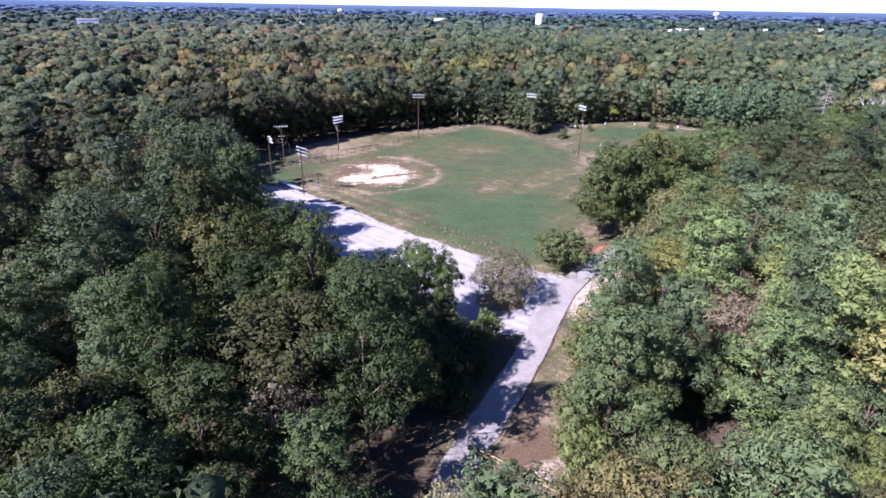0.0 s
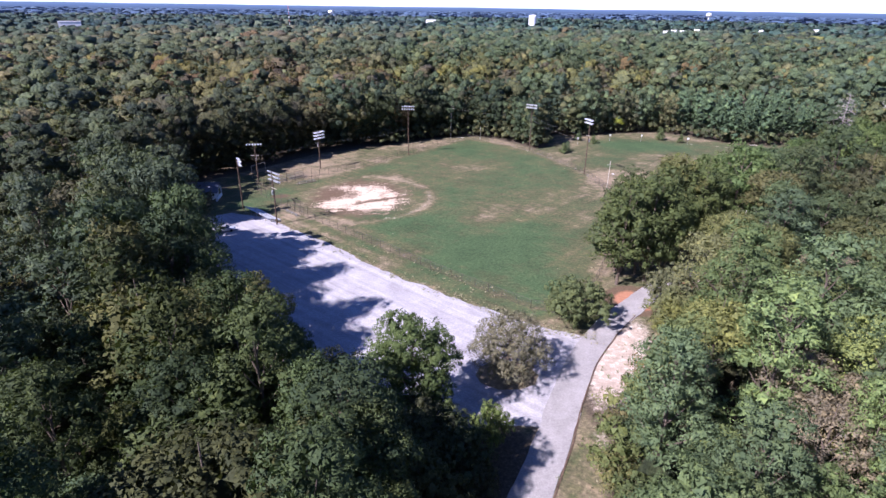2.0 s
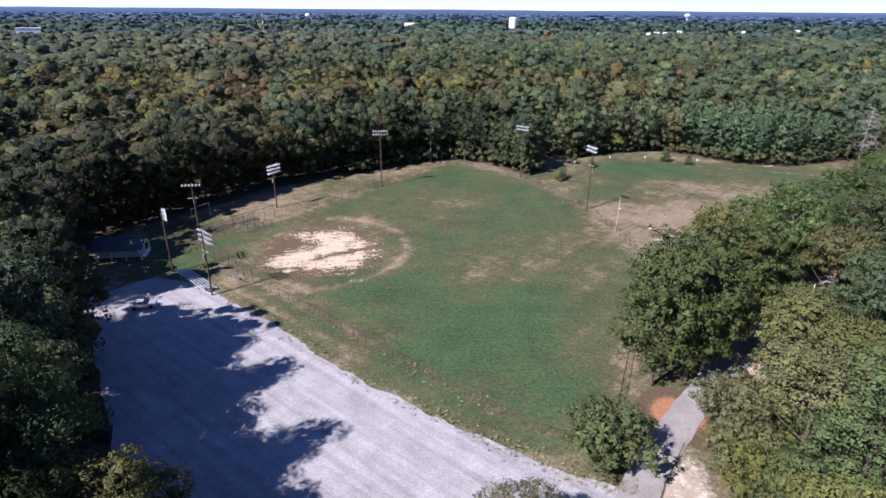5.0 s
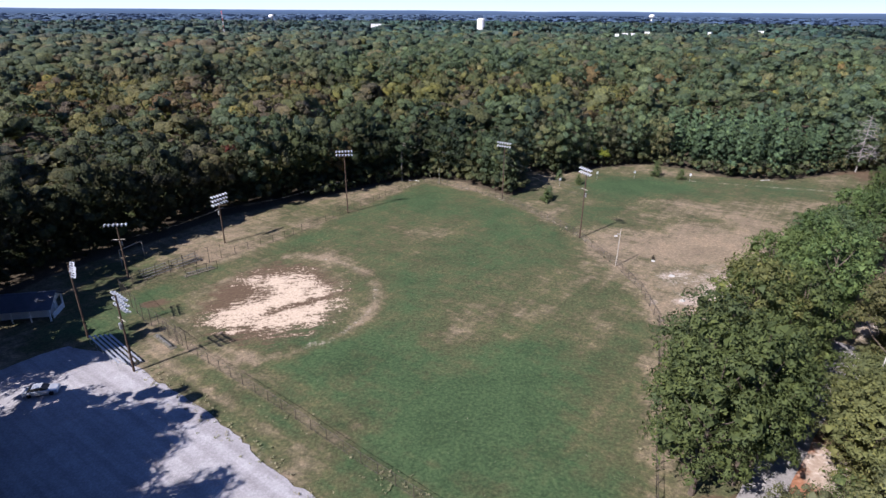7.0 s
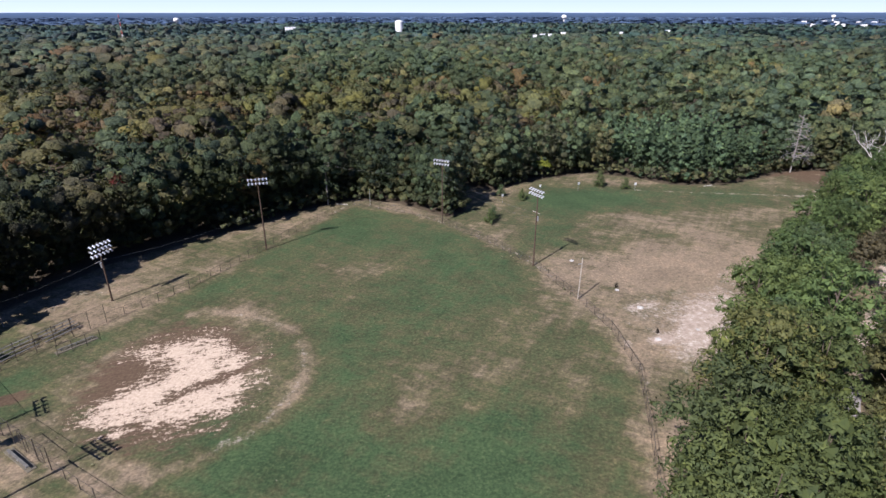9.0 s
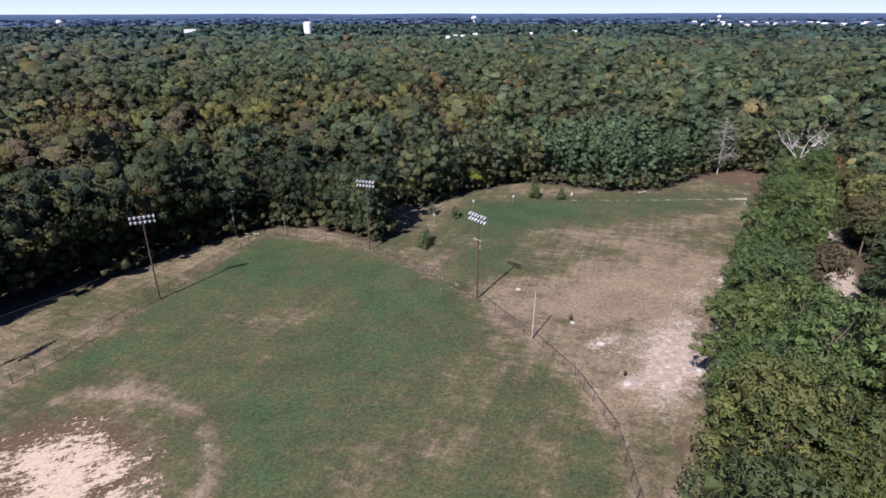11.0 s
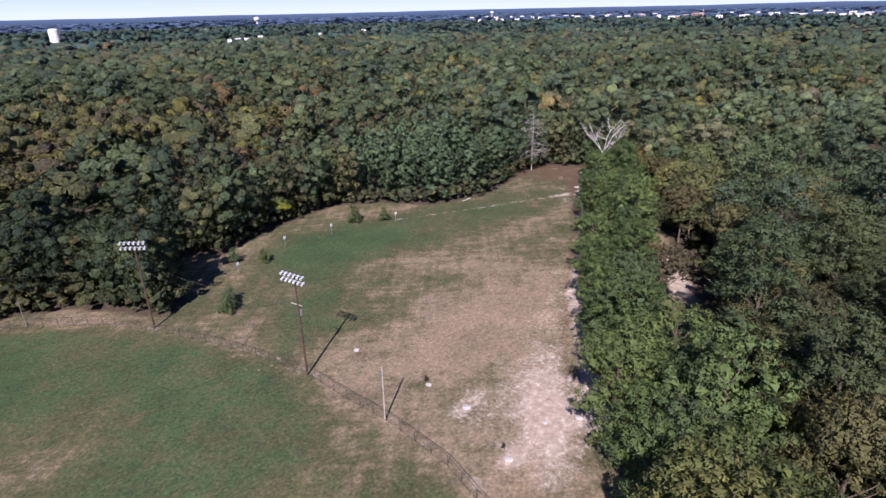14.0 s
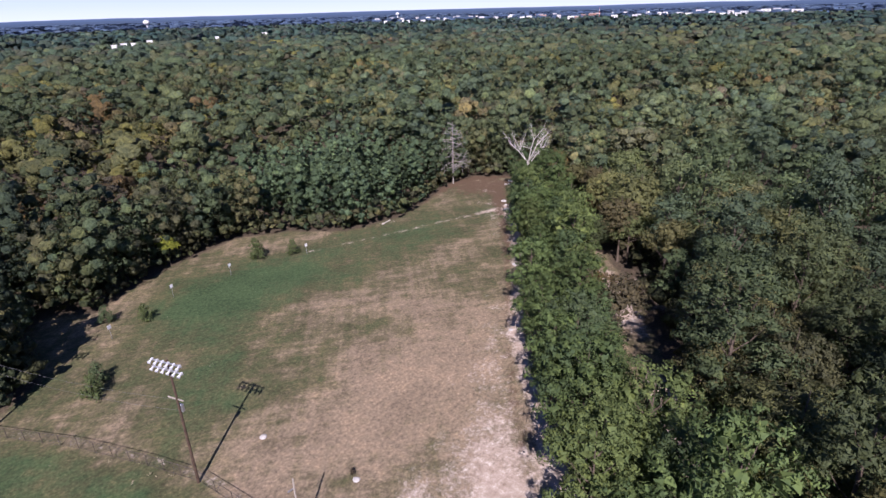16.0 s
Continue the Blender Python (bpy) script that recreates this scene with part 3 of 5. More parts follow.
def tufts(rng, lobes, count, lo, hi, low=-0.3):
    """Branch ends spread evenly over the open outside of a crown: centres, outward directions and sizes."""
    lob = np.array(lobes)
    many = 2.2
    for _ in range(3):
        share = np.ceil(count * many * lob[:, 3] ** 2 / (lob[:, 3] ** 2).sum()).astype(int)
        k = np.repeat(np.arange(len(lob)), share)
        i = np.concatenate([np.arange(m) for m in share]) + 0.5
        z = 1 - (1 - low) * i / share[k]
        a = i * 2.39996 + k * 1.7 + rng.uniform(-0.5, 0.5, len(k))
        q = np.sqrt(np.clip(1 - z * z, 0, 1))
        d = unit(np.stack([q * np.cos(a), q * np.sin(a), z], 1) + rng.normal(size=(len(k), 3)) * 0.16)
        c = lob[k, :3] + d * (lob[k, 3] * rng.uniform(0.84, 1.06, len(k)))[:, None] * np.array((1, 1, 0.88))
        far = np.linalg.norm(c[:, None, :] - lob[None, :, :3], axis=2) / lob[None, :, 3]
        far[np.arange(len(k)), k] = 9
        ok = np.flatnonzero(far.min(1) > 0.74)
        many *= count / len(ok)
    return c[ok], d[ok], rng.uniform(lo, hi, len(ok)) * rng.uniform(0.75, 1.2, len(ok))


def tufted(rng, lobes, count, lo, hi, sprays, size, narrow, low=-0.3):
    """Tufts of leaf sprays that stand out of the branch ends on all sides."""
    c, d, r = tufts(rng, lobes, count, lo, hi, low)
    mid = np.array(lobes)[:, :3].mean(0)
    out = unit(c - mid)
    m = len(c) * sprays
    k = np.repeat(np.arange(len(c)), sprays)
    a = unit(rng.normal(size=(m, 3)) + d[k] * 0.6 + np.array((0, 0, 0.25)))
    p = c[k] + a * (r[k] * (1.12 - 0.8 * rng.random(m) ** 1.5))[:, None] * np.array((1, 1, 0.8))
    f = unit(a + rng.normal(size=(m, 3)) * 0.38)
    u = unit(np.cross(f, rng.normal(size=(m, 3))))
    v = np.cross(f, u)
    s = (size * rng.uniform(0.6, 1.35, m))[:, None]
    lv = np.stack([p + u * s, p - u * s * 0.7 + v * s * narrow, p - u * s * 0.7 - v * s * narrow], 1).reshape(-1, 3)
    ln = np.repeat(unit(a * 0.8 + out[k] * 0.35 + f * 0.2), 3, 0)
    return lv, np.arange(m * 3).reshape(-1, 3), ln


def inner_sprays(rng, lobes, each, size):
    """Coarse shaded foliage inside the clumps, which keeps the sun from shining through the crown."""
    lob = np.repeat(np.array(lobes), each, 0)
    m = len(lob)
    f = unit(rng.normal(size=(m, 3)) + np.array((0, 0, 0.3)))
    p = lob[:, :3] + f * (lob[:, 3] * rng.uniform(0.1, 0.66, m))[:, None]
    u = unit(np.cross(f, rng.normal(size=(m, 3))))
    v = np.cross(f, u)
    s = (size * lob[:, 3] * rng.uniform(0.7, 1.3, m))[:, None]
    vs = np.stack([p + u * s, p - u * s * 0.6 + v * s * 0.8, p - u * s * 0.6 - v * s * 0.8], 1).reshape(-1, 3)
    return vs, np.arange(m * 3).reshape(-1, 3), np.repeat(f, 3, 0)


def tree_model(name, kind, seed, h, r, lobes_n, count, puff, sprays, size, narrow, label, trunk_r, heart=0.3, low=-0.3):
    """A tree at the origin: an empty with a trunk and a crown."""
    rng = np.random.default_rng(seed)
    lobes = SHAPES[kind](rng, h, r, lobes_n)
    top = empty(name, Matrix(), label, "tree")
    part("trunk", trunk_bm(rng, h, trunk_r, lobes), M_BARK, top)
    vs, qs, ns = tufted(rng, lobes, count, puff * 0.7, puff * 1.3, sprays, size, narrow, low)
    if heart:
        vs, qs, ns = joined((vs, qs, ns), inner_sprays(rng, lobes, 22, heart))
    crown = new("crown", quad_mesh("crown", vs, qs, M_LEAF, normals=ns))
    crown.parent = top
    return top


def place(model, x, y, turn, size, color, wide=1.0, label=""):
    t = copy_thing(model, Matrix.Translation((x, y, 0)) @ Matrix.Rotation(turn, 4, "Z") @ Matrix.Diagonal((size * wide, size * wide, size, 1)))
    for c in t.children:
        if c.name.startswith("crown"):
            c.color = (*color, 1)
    if label:
        tagged(t, label)
    return t


PINE_L = "tall pine with tiers of dark green needles at the forest edge"
BROAD_L = "broad hardwood tree with dense green and olive leaves"
THIN_L = "half-bare hardwood tree with thin brownish autumn leaves"
# the same kinds twice: with fine leaf sprays for the foreground, and coarser ones behind it
PINES = [tree_model("pine_tree", "pine", 10 + k, 20.0, 4.6, 16, 160, 0.76, 62, 0.165, 0.44, PINE_L, 0.24) for k in range(4)]
BROADS = [tree_model("hardwood_tree", "broad", 30 + k, 17.5, 5.4, 15, 175, 0.78, 58, 0.145, 0.66, BROAD_L, 0.24) for k in range(4)]
THINS = [tree_model("hardwood_tree", "broad", 40 + k, 15.0, 4.8, 18, 200, 0.75, 40, 0.13, 0.6, THIN_L, 0.22, 0.0) for k in range(2)]
PINES2 = [tree_model("pine_tree", "pine", 14 + k, 20.0, 4.6, 14, 105, 0.92, 34, 0.26, 0.4, PINE_L, 0.24) for k in range(4)]
BROADS2 = [tree_model("hardwood_tree", "broad", 34 + k, 17.5, 5.4, 13, 110, 0.92, 33, 0.22, 0.62, BROAD_L, 0.24) for k in range(4)]
THINS2 = [tree_model("hardwood_tree", "broad", 44 + k, 15.0, 4.8, 14, 110, 0.85, 26, 0.2, 0.6, THIN_L, 0.22, 0.0) for k in range(2)]
ROW_PINES = [tree_model("pine_tree", "full", 54 + k, 17.0, 4.9, 18, 140, 0.78, 46, 0.2, 0.42, "dense dark green pine in a row along the park", 0.22) for k in range(3)]
SCRUBS = [tree_model("scrub_tree", "full", 57 + k, 8.0, 3.9, 14, 90, 0.75, 30, 0.16, 0.5, "low scrubby tree with pale olive leaves beside the road", 0.1) for k in range(2)]
BUSHES = [tree_model("bush", "cone", 60 + k, 3.6, 1.7, 12, 70, 0.4, 26, 0.12, 0.5, "small round green bush on the grass", 0.06) for k in range(2)]
LONE = tree_model("pine_tree", "full", 64, 15.0, 6.0, 24, 400, 0.74, 48, 0.19, 0.44, "single rounded pine standing at the gravel lot's edge", 0.28)
OAK = tree_model("oak_tree", "full", 65, 8.6, 6.4, 30, 340, 0.75, 50, 0.13, 0.5, "half-bare brownish oak on a small island in the gravel", 0.28, 0.16)
GREEN = tree_model("hardwood_tree", "full", 66, 7.6, 5.8, 22, 200, 0.66, 46, 0.16, 0.62, "small dense green tree beside the road junction", 0.2)

PINE_C = np.array([(0.075, 0.112, 0.055), (0.085, 0.125, 0.06), (0.066, 0.10, 0.058), (0.095, 0.128, 0.06)])
BROAD_C = np.array([(0.09, 0.12, 0.05), (0.11, 0.13, 0.055), (0.078, 0.108, 0.05), (0.125, 0.135, 0.06), (0.10, 0.115, 0.06)])
FALL_C = np.array([(0.17, 0.17, 0.06), (0.19, 0.185, 0.06), (0.14, 0.125, 0.07), (0.16, 0.14, 0.07), (0.125, 0.11, 0.07), (0.18, 0.13, 0.06), (0.15, 0.155, 0.06), (0.16, 0.165, 0.07), (0.13, 0.14, 0.06), (0.15, 0.155, 0.065)])


PINE_C, BROAD_C, FALL_C = (a * np.array(f) for a, f in ((PINE_C, (1.08, 1.02, 1.05)), (BROAD_C, (1.12, 1.02, 1.05)), (FALL_C, (0.86, 0.86, 0.82))))


def fall_share(x, y):
    """How autumnal the woods are: most in the bottomland north of the ball field."""
    v = noise.noise((x * 0.011, y * 0.011, 4.0)) * 0.35 + noise.noise((x * 0.03, y * 0.03, 9.0)) * 0.2
    zone = math.exp(-(((x + 35) / 170) ** 2 + ((y - 355) / 66) ** 2))
    return (0.2 if y > 130 else 0.12) - 0.45 * math.exp(-(((x - 25) / 45) ** 2 + ((y - 262) / 26) ** 2)) - 0.3 * math.exp(-(((x - 110) / 60) ** 2 + ((y - 150) / 40) ** 2)) + v * (0.8 if y > 130 else 0.3) + 0.62 * zone


def regional_tone(x, y):
    """Leaf tone by region: sunlit pale hardwoods east of the entrance road and western shade are painted in; sombre
    pines stand in the east.
    """
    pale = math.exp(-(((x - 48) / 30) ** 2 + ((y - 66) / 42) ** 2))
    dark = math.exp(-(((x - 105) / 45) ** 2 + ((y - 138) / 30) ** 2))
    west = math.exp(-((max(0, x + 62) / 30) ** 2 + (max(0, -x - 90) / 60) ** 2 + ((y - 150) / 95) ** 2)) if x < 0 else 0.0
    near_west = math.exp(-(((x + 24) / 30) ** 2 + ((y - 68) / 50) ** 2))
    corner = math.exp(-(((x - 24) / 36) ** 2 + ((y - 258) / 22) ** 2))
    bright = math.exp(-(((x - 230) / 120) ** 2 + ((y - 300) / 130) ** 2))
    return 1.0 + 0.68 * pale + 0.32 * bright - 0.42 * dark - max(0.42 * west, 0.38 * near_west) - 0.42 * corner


def species(rng, x, y):
    """Kind and leaf colour of the tree that grows at a place."""
    kind, c = kind_of(rng, x, y)
    south = math.exp(-(((x + 22) / 26) ** 2 + ((y - 62) / 42) ** 2))
    east = math.exp(-(((x - 44) / 30) ** 2 + ((y - 70) / 50) ** 2))
    c = c * (1 + south * (np.array((0.82, 0.86, 0.66)) - 1)) * (1 + east * (np.array((1.08, 1.05, 0.8)) - 1))
    if x < -40:
        c = c * (1 + (1 - south) * (np.array((1.1, 1.0, 1.08)) - 1))
    if y > 235:
        c = c * 0.84
    stand = 1 + 0.25 * noise.noise((x * 0.022, y * 0.022, 31.0)) + 0.2 * noise.noise((x * 0.006, y * 0.006, 41.0))
    return kind, c * regional_tone(x, y) * stand


def kind_of(rng, x, y):
    f = fall_share(x, y) if y > 130 else min(0.1, fall_share(x, y))
    p = 0.45 * rng.random() + 0.55 * min(1.0, max(0.0, 0.5 + 0.9 * noise.noise((x * 0.045, y * 0.045, 55.0))))
    if p < f:
        c = FALL_C[rng.integers(len(FALL_C))] * rng.uniform(0.8, 1.15)
        return "broad", c if y > 140 else 0.3 * c + 0.7 * BROAD_C[rng.integers(5)] * np.array((1.1, 1.0, 1.1))
    wet = noise.noise((x * 0.016, y * 0.016, 20.0))
    if rng.random() < 0.5 + wet * 0.8:
        return "pine", PINE_C[rng.integers(len(PINE_C))] * rng.uniform(0.8, 1.15)
    return "broad", BROAD_C[rng.integers(len(BROAD_C))] * rng.uniform(0.8, 1.15)


def scatter(rng, x0, x1, y0, y1, step, jitter=0.42):
    gx, gy = np.meshgrid(np.arange(x0, x1, step), np.arange(y0, y1, step))
    gx = gx + (np.arange(gy.shape[0]) % 2)[:, None] * step * 0.5
    n = gx.size
    return gx.ravel() + rng.uniform(-jitter, jitter, n) * step, gy.ravel() + rng.uniform(-jitter, jitter, n) * step


def in_sector(x, y):
    """The wedge of country that lies before the park, from north-west to east."""
    a = np.degrees(np.arctan2(x - 3, y - 3))
    b = np.degrees(np.arctan2(x - 28, y - 143))
    return (a > -45) & ((a < 45) | ((b < 97) & (b > -90)))


STRETCH = [(-30, 66), (-16, 46), (10, 34), (27, 48), (32, 70), (44, 98), (78, 136), (112, 162)]
FINE_COUNT, NEAR_COUNT = 108, 265
rng = np.random.default_rng(5)
sx, sy = scatter(rng, -420, 560, -20, 640, 7.9)
sep = edge_dist(CLEARING, sx, sy)
PLANTATION = [(104, 264), (114, 251), (130, 247.5), (146, 251.5), (158, 256), (166, 285), (150, 306), (108, 300)]
SUNNY_GAP = [(-53, 142.5), (-68, 131.5)]
keep = (sep < -1.0) & ~inside(PLANTATION, sx, sy) & (near_line(SUNNY_GAP, sx, sy) > 5.5) & (near_line([(8, 46), (-5, 36)], sx, sy) > 5) & (near_line([(169, 229), (150, 216)], sx, sy) > 5) & (near_line(TRACK, sx, sy) > 4.2) & ((sep < -8) | (sx > -14) | (sy < 72) | (sy > 150))
sx, sy, sep = sx[keep], sy[keep], sep[keep]
sd = near_line(STRETCH, sx, sy)
keep = (in_sector(sx, sy) | (sd < 40)) & (sd < 430)
sx, sy, sep, sd = sx[keep], sy[keep], sep[keep], sd[keep]
order = np.argsort(sd + np.where(sy < 26, 60, 0))
near_ids, rest = order[:NEAR_COUNT], order[NEAR_COUNT:]


def tall(rng):
    return float(np.clip(rng.normal(0.94, 0.22), 0.48, 1.32))


for rank, k in enumerate(near_ids):
    x, y = float(sx[k]), float(sy[k])
    kind, c = species(rng, x, y)
    fine = rank < FINE_COUNT
    if kind == "pine":
        place((PINES if fine else PINES2)[rng.integers(4)], x, y, rng.uniform(0, 6.28), tall(rng), c, rng.uniform(0.9, 1.3))
    elif c[0] > 0.13 and rng.random() < 0.55:
        place((THINS if fine else THINS2)[rng.integers(2)], x, y, rng.uniform(0, 6.28), tall(rng) * 1.05, c, rng.uniform(0.9, 1.3))
    else:
        place((BROADS if fine else BROADS2)[rng.integers(4)], x, y, rng.uniform(0, 6.28), tall(rng), c, rng.uniform(0.9, 1.3))


west = CLEARING[4:11]
for (x0, y0), (x1, y1) in zip(west, west[1:]):
    n = max(1, round(math.hypot(x1 - x0, y1 - y0) / 4.6))
    for k in range(n):
        f = (k + rng.uniform(0, 0.8)) / n
        back = y0 > 130
        x, y = x0 + (x1 - x0) * f - rng.uniform(6.0, 9.0) - 1.5 * back, y0 + (y1 - y0) * f
        kind, c = species(rng, x, y)
        if near_line(SUNNY_GAP, [x], [y])[0] < 5:
            continue
        if not back:
            place((PINES2 if rng.random() < 0.5 else BROADS2)[rng.integers(4)], x - rng.uniform(5, 8), y - 2, rng.uniform(0, 6.28), rng.uniform(1.15, 1.4), c * 0.95, rng.uniform(0.9, 1.1))
        place(((PINES if kind == "pine" else BROADS) if y < 108 else PINES2 if kind == "pine" else BROADS2)[rng.integers(4)], x, y, rng.uniform(0, 6.28), rng.uniform(1.12, 1.34), c, rng.uniform(0.9, 1.1))


def template(seed, kind, h, r, n_lobes, clumps, puff, ball, count, size, narrow, low=-0.3):
    """A tree seen from afar: rounded leafy clumps over a dense heart, with some loose sprays."""
    g = np.random.default_rng(seed)
    lobes = SHAPES[kind](g, h, r, n_lobes)
    mid = np.array(lobes)[:, :3].mean(0)
    c, d, rad = tufts(g, lobes, clumps, puff * 0.7, puff * 1.3, low)
    bv, bq = BALLS[ball]
    n = len(c)
    turns = np.linalg.qr(g.normal(size=(n, 3, 3)))[0]
    turns *= np.sign(np.linalg.det(turns))[:, None, None]
    bt = np.einsum("vi,nij->nvj", bv, turns)
    swell = g.uniform(0.75, 1.2, (n, len(bv), 1))
    hv = c[:, None, :] + bt * rad[:, None, None] * swell * np.array((1, 1, 0.85))
    hn = unit((bt * 0.6 + d[:, None, :] * 0.3 + unit(c - mid)[:, None, :] * 0.45).reshape(-1, 3))
    hq = (bq[None] + (np.arange(n) * len(bv))[:, None, None]).reshape(-1, 3)
    pieces = [(hv.reshape(-1, 3), hq, hn)]
    if count:
        pieces.append(tufted(g, lobes, max(4, count // 8), puff * 0.8, puff * 1.4, 8, size, narrow, low))
    return joined(*pieces)


def stuff(name, spots, models, label):
    """Many trees as one mesh. Spots: model index, x, y, turn, size, width, colour."""
    vs, qs, ns, ts, n = [], [], [], [], 0
    for mi, (v, q, m) in enumerate(models):
        mine = [s for s in spots if s[0] == mi]
        if not mine:
            continue
        a = np.array([s[1:6] for s in mine])
        col = np.array([s[6] for s in mine])
        c, s = np.cos(a[:, 2])[:, None], np.sin(a[:, 2])[:, None]
        w, h = (a[:, 3] * a[:, 4])[:, None], a[:, 3][:, None]
        vx = (v[None, :, 0] * c - v[None, :, 1] * s) * w + a[:, 0][:, None]
        vy = (v[None, :, 0] * s + v[None, :, 1] * c) * w + a[:, 1][:, None]
        vz = v[None, :, 2] * h + np.zeros_like(vx)
        vs.append(np.stack([vx, vy, vz], 2).reshape(-1, 3))
        mx, my = m[None, :, 0] * c - m[None, :, 1] * s, m[None, :, 0] * s + m[None, :, 1] * c
        ns.append(np.stack([mx, my, m[None, :, 2] + np.zeros_like(mx)], 2).reshape(-1, 3))
        qs.append((q[None] + (np.arange(len(mine)) * len(v))[:, None, None]).reshape(-1, 3) + n)
        t = np.ones((len(mine), len(v), 4))
        t[:, :, :3] = col[:, None, :]
        ts.append(t.reshape(-1, 4))
        n += len(mine) * len(v)
    me = quad_mesh(name, np.concatenate(vs), np.concatenate(qs), M_WOODS, np.concatenate(ts), normals=np.concatenate(ns))
    return tagged(new(name, me), label, "woods", "", "stuff")


MID = [template(70 + k, "pine", 20, 4.8, 13, 15, 1.05, 20, 640, 0.27, 0.45) for k in range(4)] + [template(80 + k, "broad", 17.5, 5.6, 13, 16, 1.1, 20, 640, 0.26, 0.62) for k in range(4)]
EDGE = [template(76 + k, "full", 18, 4.8, 15, 17, 1.0, 20, 680, 0.27, 0.55) for k in range(3)]
LOW = [template(90 + k, "pine", 20, 5.0, 6, 6, 1.5, 20, 152, 0.46, 0.5) for k in range(4)] + [template(95 + k, "broad", 17.5, 5.8, 6, 6, 1.7, 20, 152, 0.46, 0.62) for k in range(4)]
FAR = [template(100 + k, "broad", 17.0, 6.4, 2, 4, 3.0, 8, 0, 1.5, 0.6) for k in range(4)]
DOT = [template(110 + k, "broad", 17.0, 9.0, 1, 1, 5.0, 8, 0, 4.0, 0.6) for k in range(3)]

mid_spots, edge_spots, low_spots = [], [], []
# the woods go on behind the start and to both sides
bx, by = scatter(rng, -190, 230, -110, 190, 12.0)
bs, bd = edge_dist(CLEARING, bx, by), near_line(STRETCH, bx, by)
for x, y in zip(*(v[(bs < -4) & (bd >= 40) & (bd < 150) & ~in_sector(bx, by)] for v in (bx, by))):
    kind, c = species(rng, x, y)
    low_spots.append((rng.integers(4) + (0 if kind == "pine" else 4), x, y, rng.uniform(0, 6.28), tall(rng), rng.uniform(1.0, 1.3), c))
for k in rest:
    x, y = float(sx[k]), float(sy[k])
    kind, c = species(rng, x, y)
    mi = rng.integers(4) + (0 if kind == "pine" else 4)
    if (sep[k] > -6 and sd[k] < 260) or (sd[k] > 150 and rng.random() < 0.16):
        continue
    if sep[k] > -10 and sd[k] < 260 and (x > 2 or y > 254):
        edge_spots.append((rng.integers(3), x, y, rng.uniform(0, 6.28), tall(rng) * 0.95, rng.uniform(0.9, 1.2), c))
        continue
    spot = (mi, x, y, rng.uniform(0, 6.28), tall(rng), rng.uniform(0.85, 1.5), c)
    (mid_spots if sd[k] < 140 else low_spots).append(spot)
wall_line = CLEARING[8:33]
for (x0, y0), (x1, y1) in zip(wall_line, wall_line[1:]):
    n = max(1, round(math.hypot(x1 - x0, y1 - y0) / 3.0))
    nx, ny = (y1 - y0), -(x1 - x0)
    leg = math.hypot(nx, ny)
    for k in range(n):
        f, off = (k + rng.uniform(0, 0.8)) / n, rng.uniform(1.2, 4.6)
        x, y = x0 + (x1 - x0) * f - nx / leg * off, y0 + (y1 - y0) * f - ny / leg * off
        if near_line(SUNNY_GAP, [x], [y])[0] < 5.5:
            continue
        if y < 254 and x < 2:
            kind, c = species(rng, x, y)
            # wall turned away from the sun: its shade is put into the leaf colours
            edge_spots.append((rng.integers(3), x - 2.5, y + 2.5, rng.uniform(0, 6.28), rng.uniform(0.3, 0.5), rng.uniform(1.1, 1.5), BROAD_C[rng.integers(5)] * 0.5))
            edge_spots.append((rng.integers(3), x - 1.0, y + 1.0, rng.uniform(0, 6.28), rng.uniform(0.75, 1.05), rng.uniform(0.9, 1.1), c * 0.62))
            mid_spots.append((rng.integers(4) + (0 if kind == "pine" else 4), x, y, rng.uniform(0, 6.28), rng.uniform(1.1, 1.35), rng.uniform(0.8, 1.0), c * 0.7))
        elif (x < 100 or x > 157) and near_line(CLEARING[20:23], [x], [y])[0] > 3:
            edge_spots.append((rng.integers(3), x, y, rng.uniform(0, 6.28), rng.uniform(0.8, 1.15), rng.uniform(0.85, 1.15), species(rng, x, y)[1]))
px, py = scatter(rng, 100, 172, 246, 310, 5.2)
for x, y in zip(px, py):
    if inside(PLANTATION, [x], [y])[0]:
        edge_spots.append((3 + rng.integers(2), x, y, rng.uniform(0, 6.28), rng.uniform(0.75, 1.3), 1.05, np.array((0.085, 0.13, 0.065)) * rng.uniform(0.65, 1.3)))
EDGE += [template(86 + k, "cone", 14.0, 2.9, 15, 34, 0.7, 8, 240, 0.36, 0.36) for k in range(2)]
ux, uy = scatter(rng, -130, 240, 60, 320, 4.2)
us = edge_dist(CLEARING, ux, uy)
ok = (us < -2.5) & (us > -42) & ~inside(PLANTATION, ux, uy) & in_sector(ux, uy)
SHRUB = [template(120 + k, "full", 6.0, 3.6, 4, 7, 1.3, 8, 24, 0.35, 0.6) for k in range(3)]
# leaf colours cut to about half, painting in the shade under the trees
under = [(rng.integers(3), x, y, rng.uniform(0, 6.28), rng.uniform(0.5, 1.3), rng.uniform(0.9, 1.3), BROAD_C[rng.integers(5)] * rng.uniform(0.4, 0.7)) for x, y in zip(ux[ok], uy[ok])]
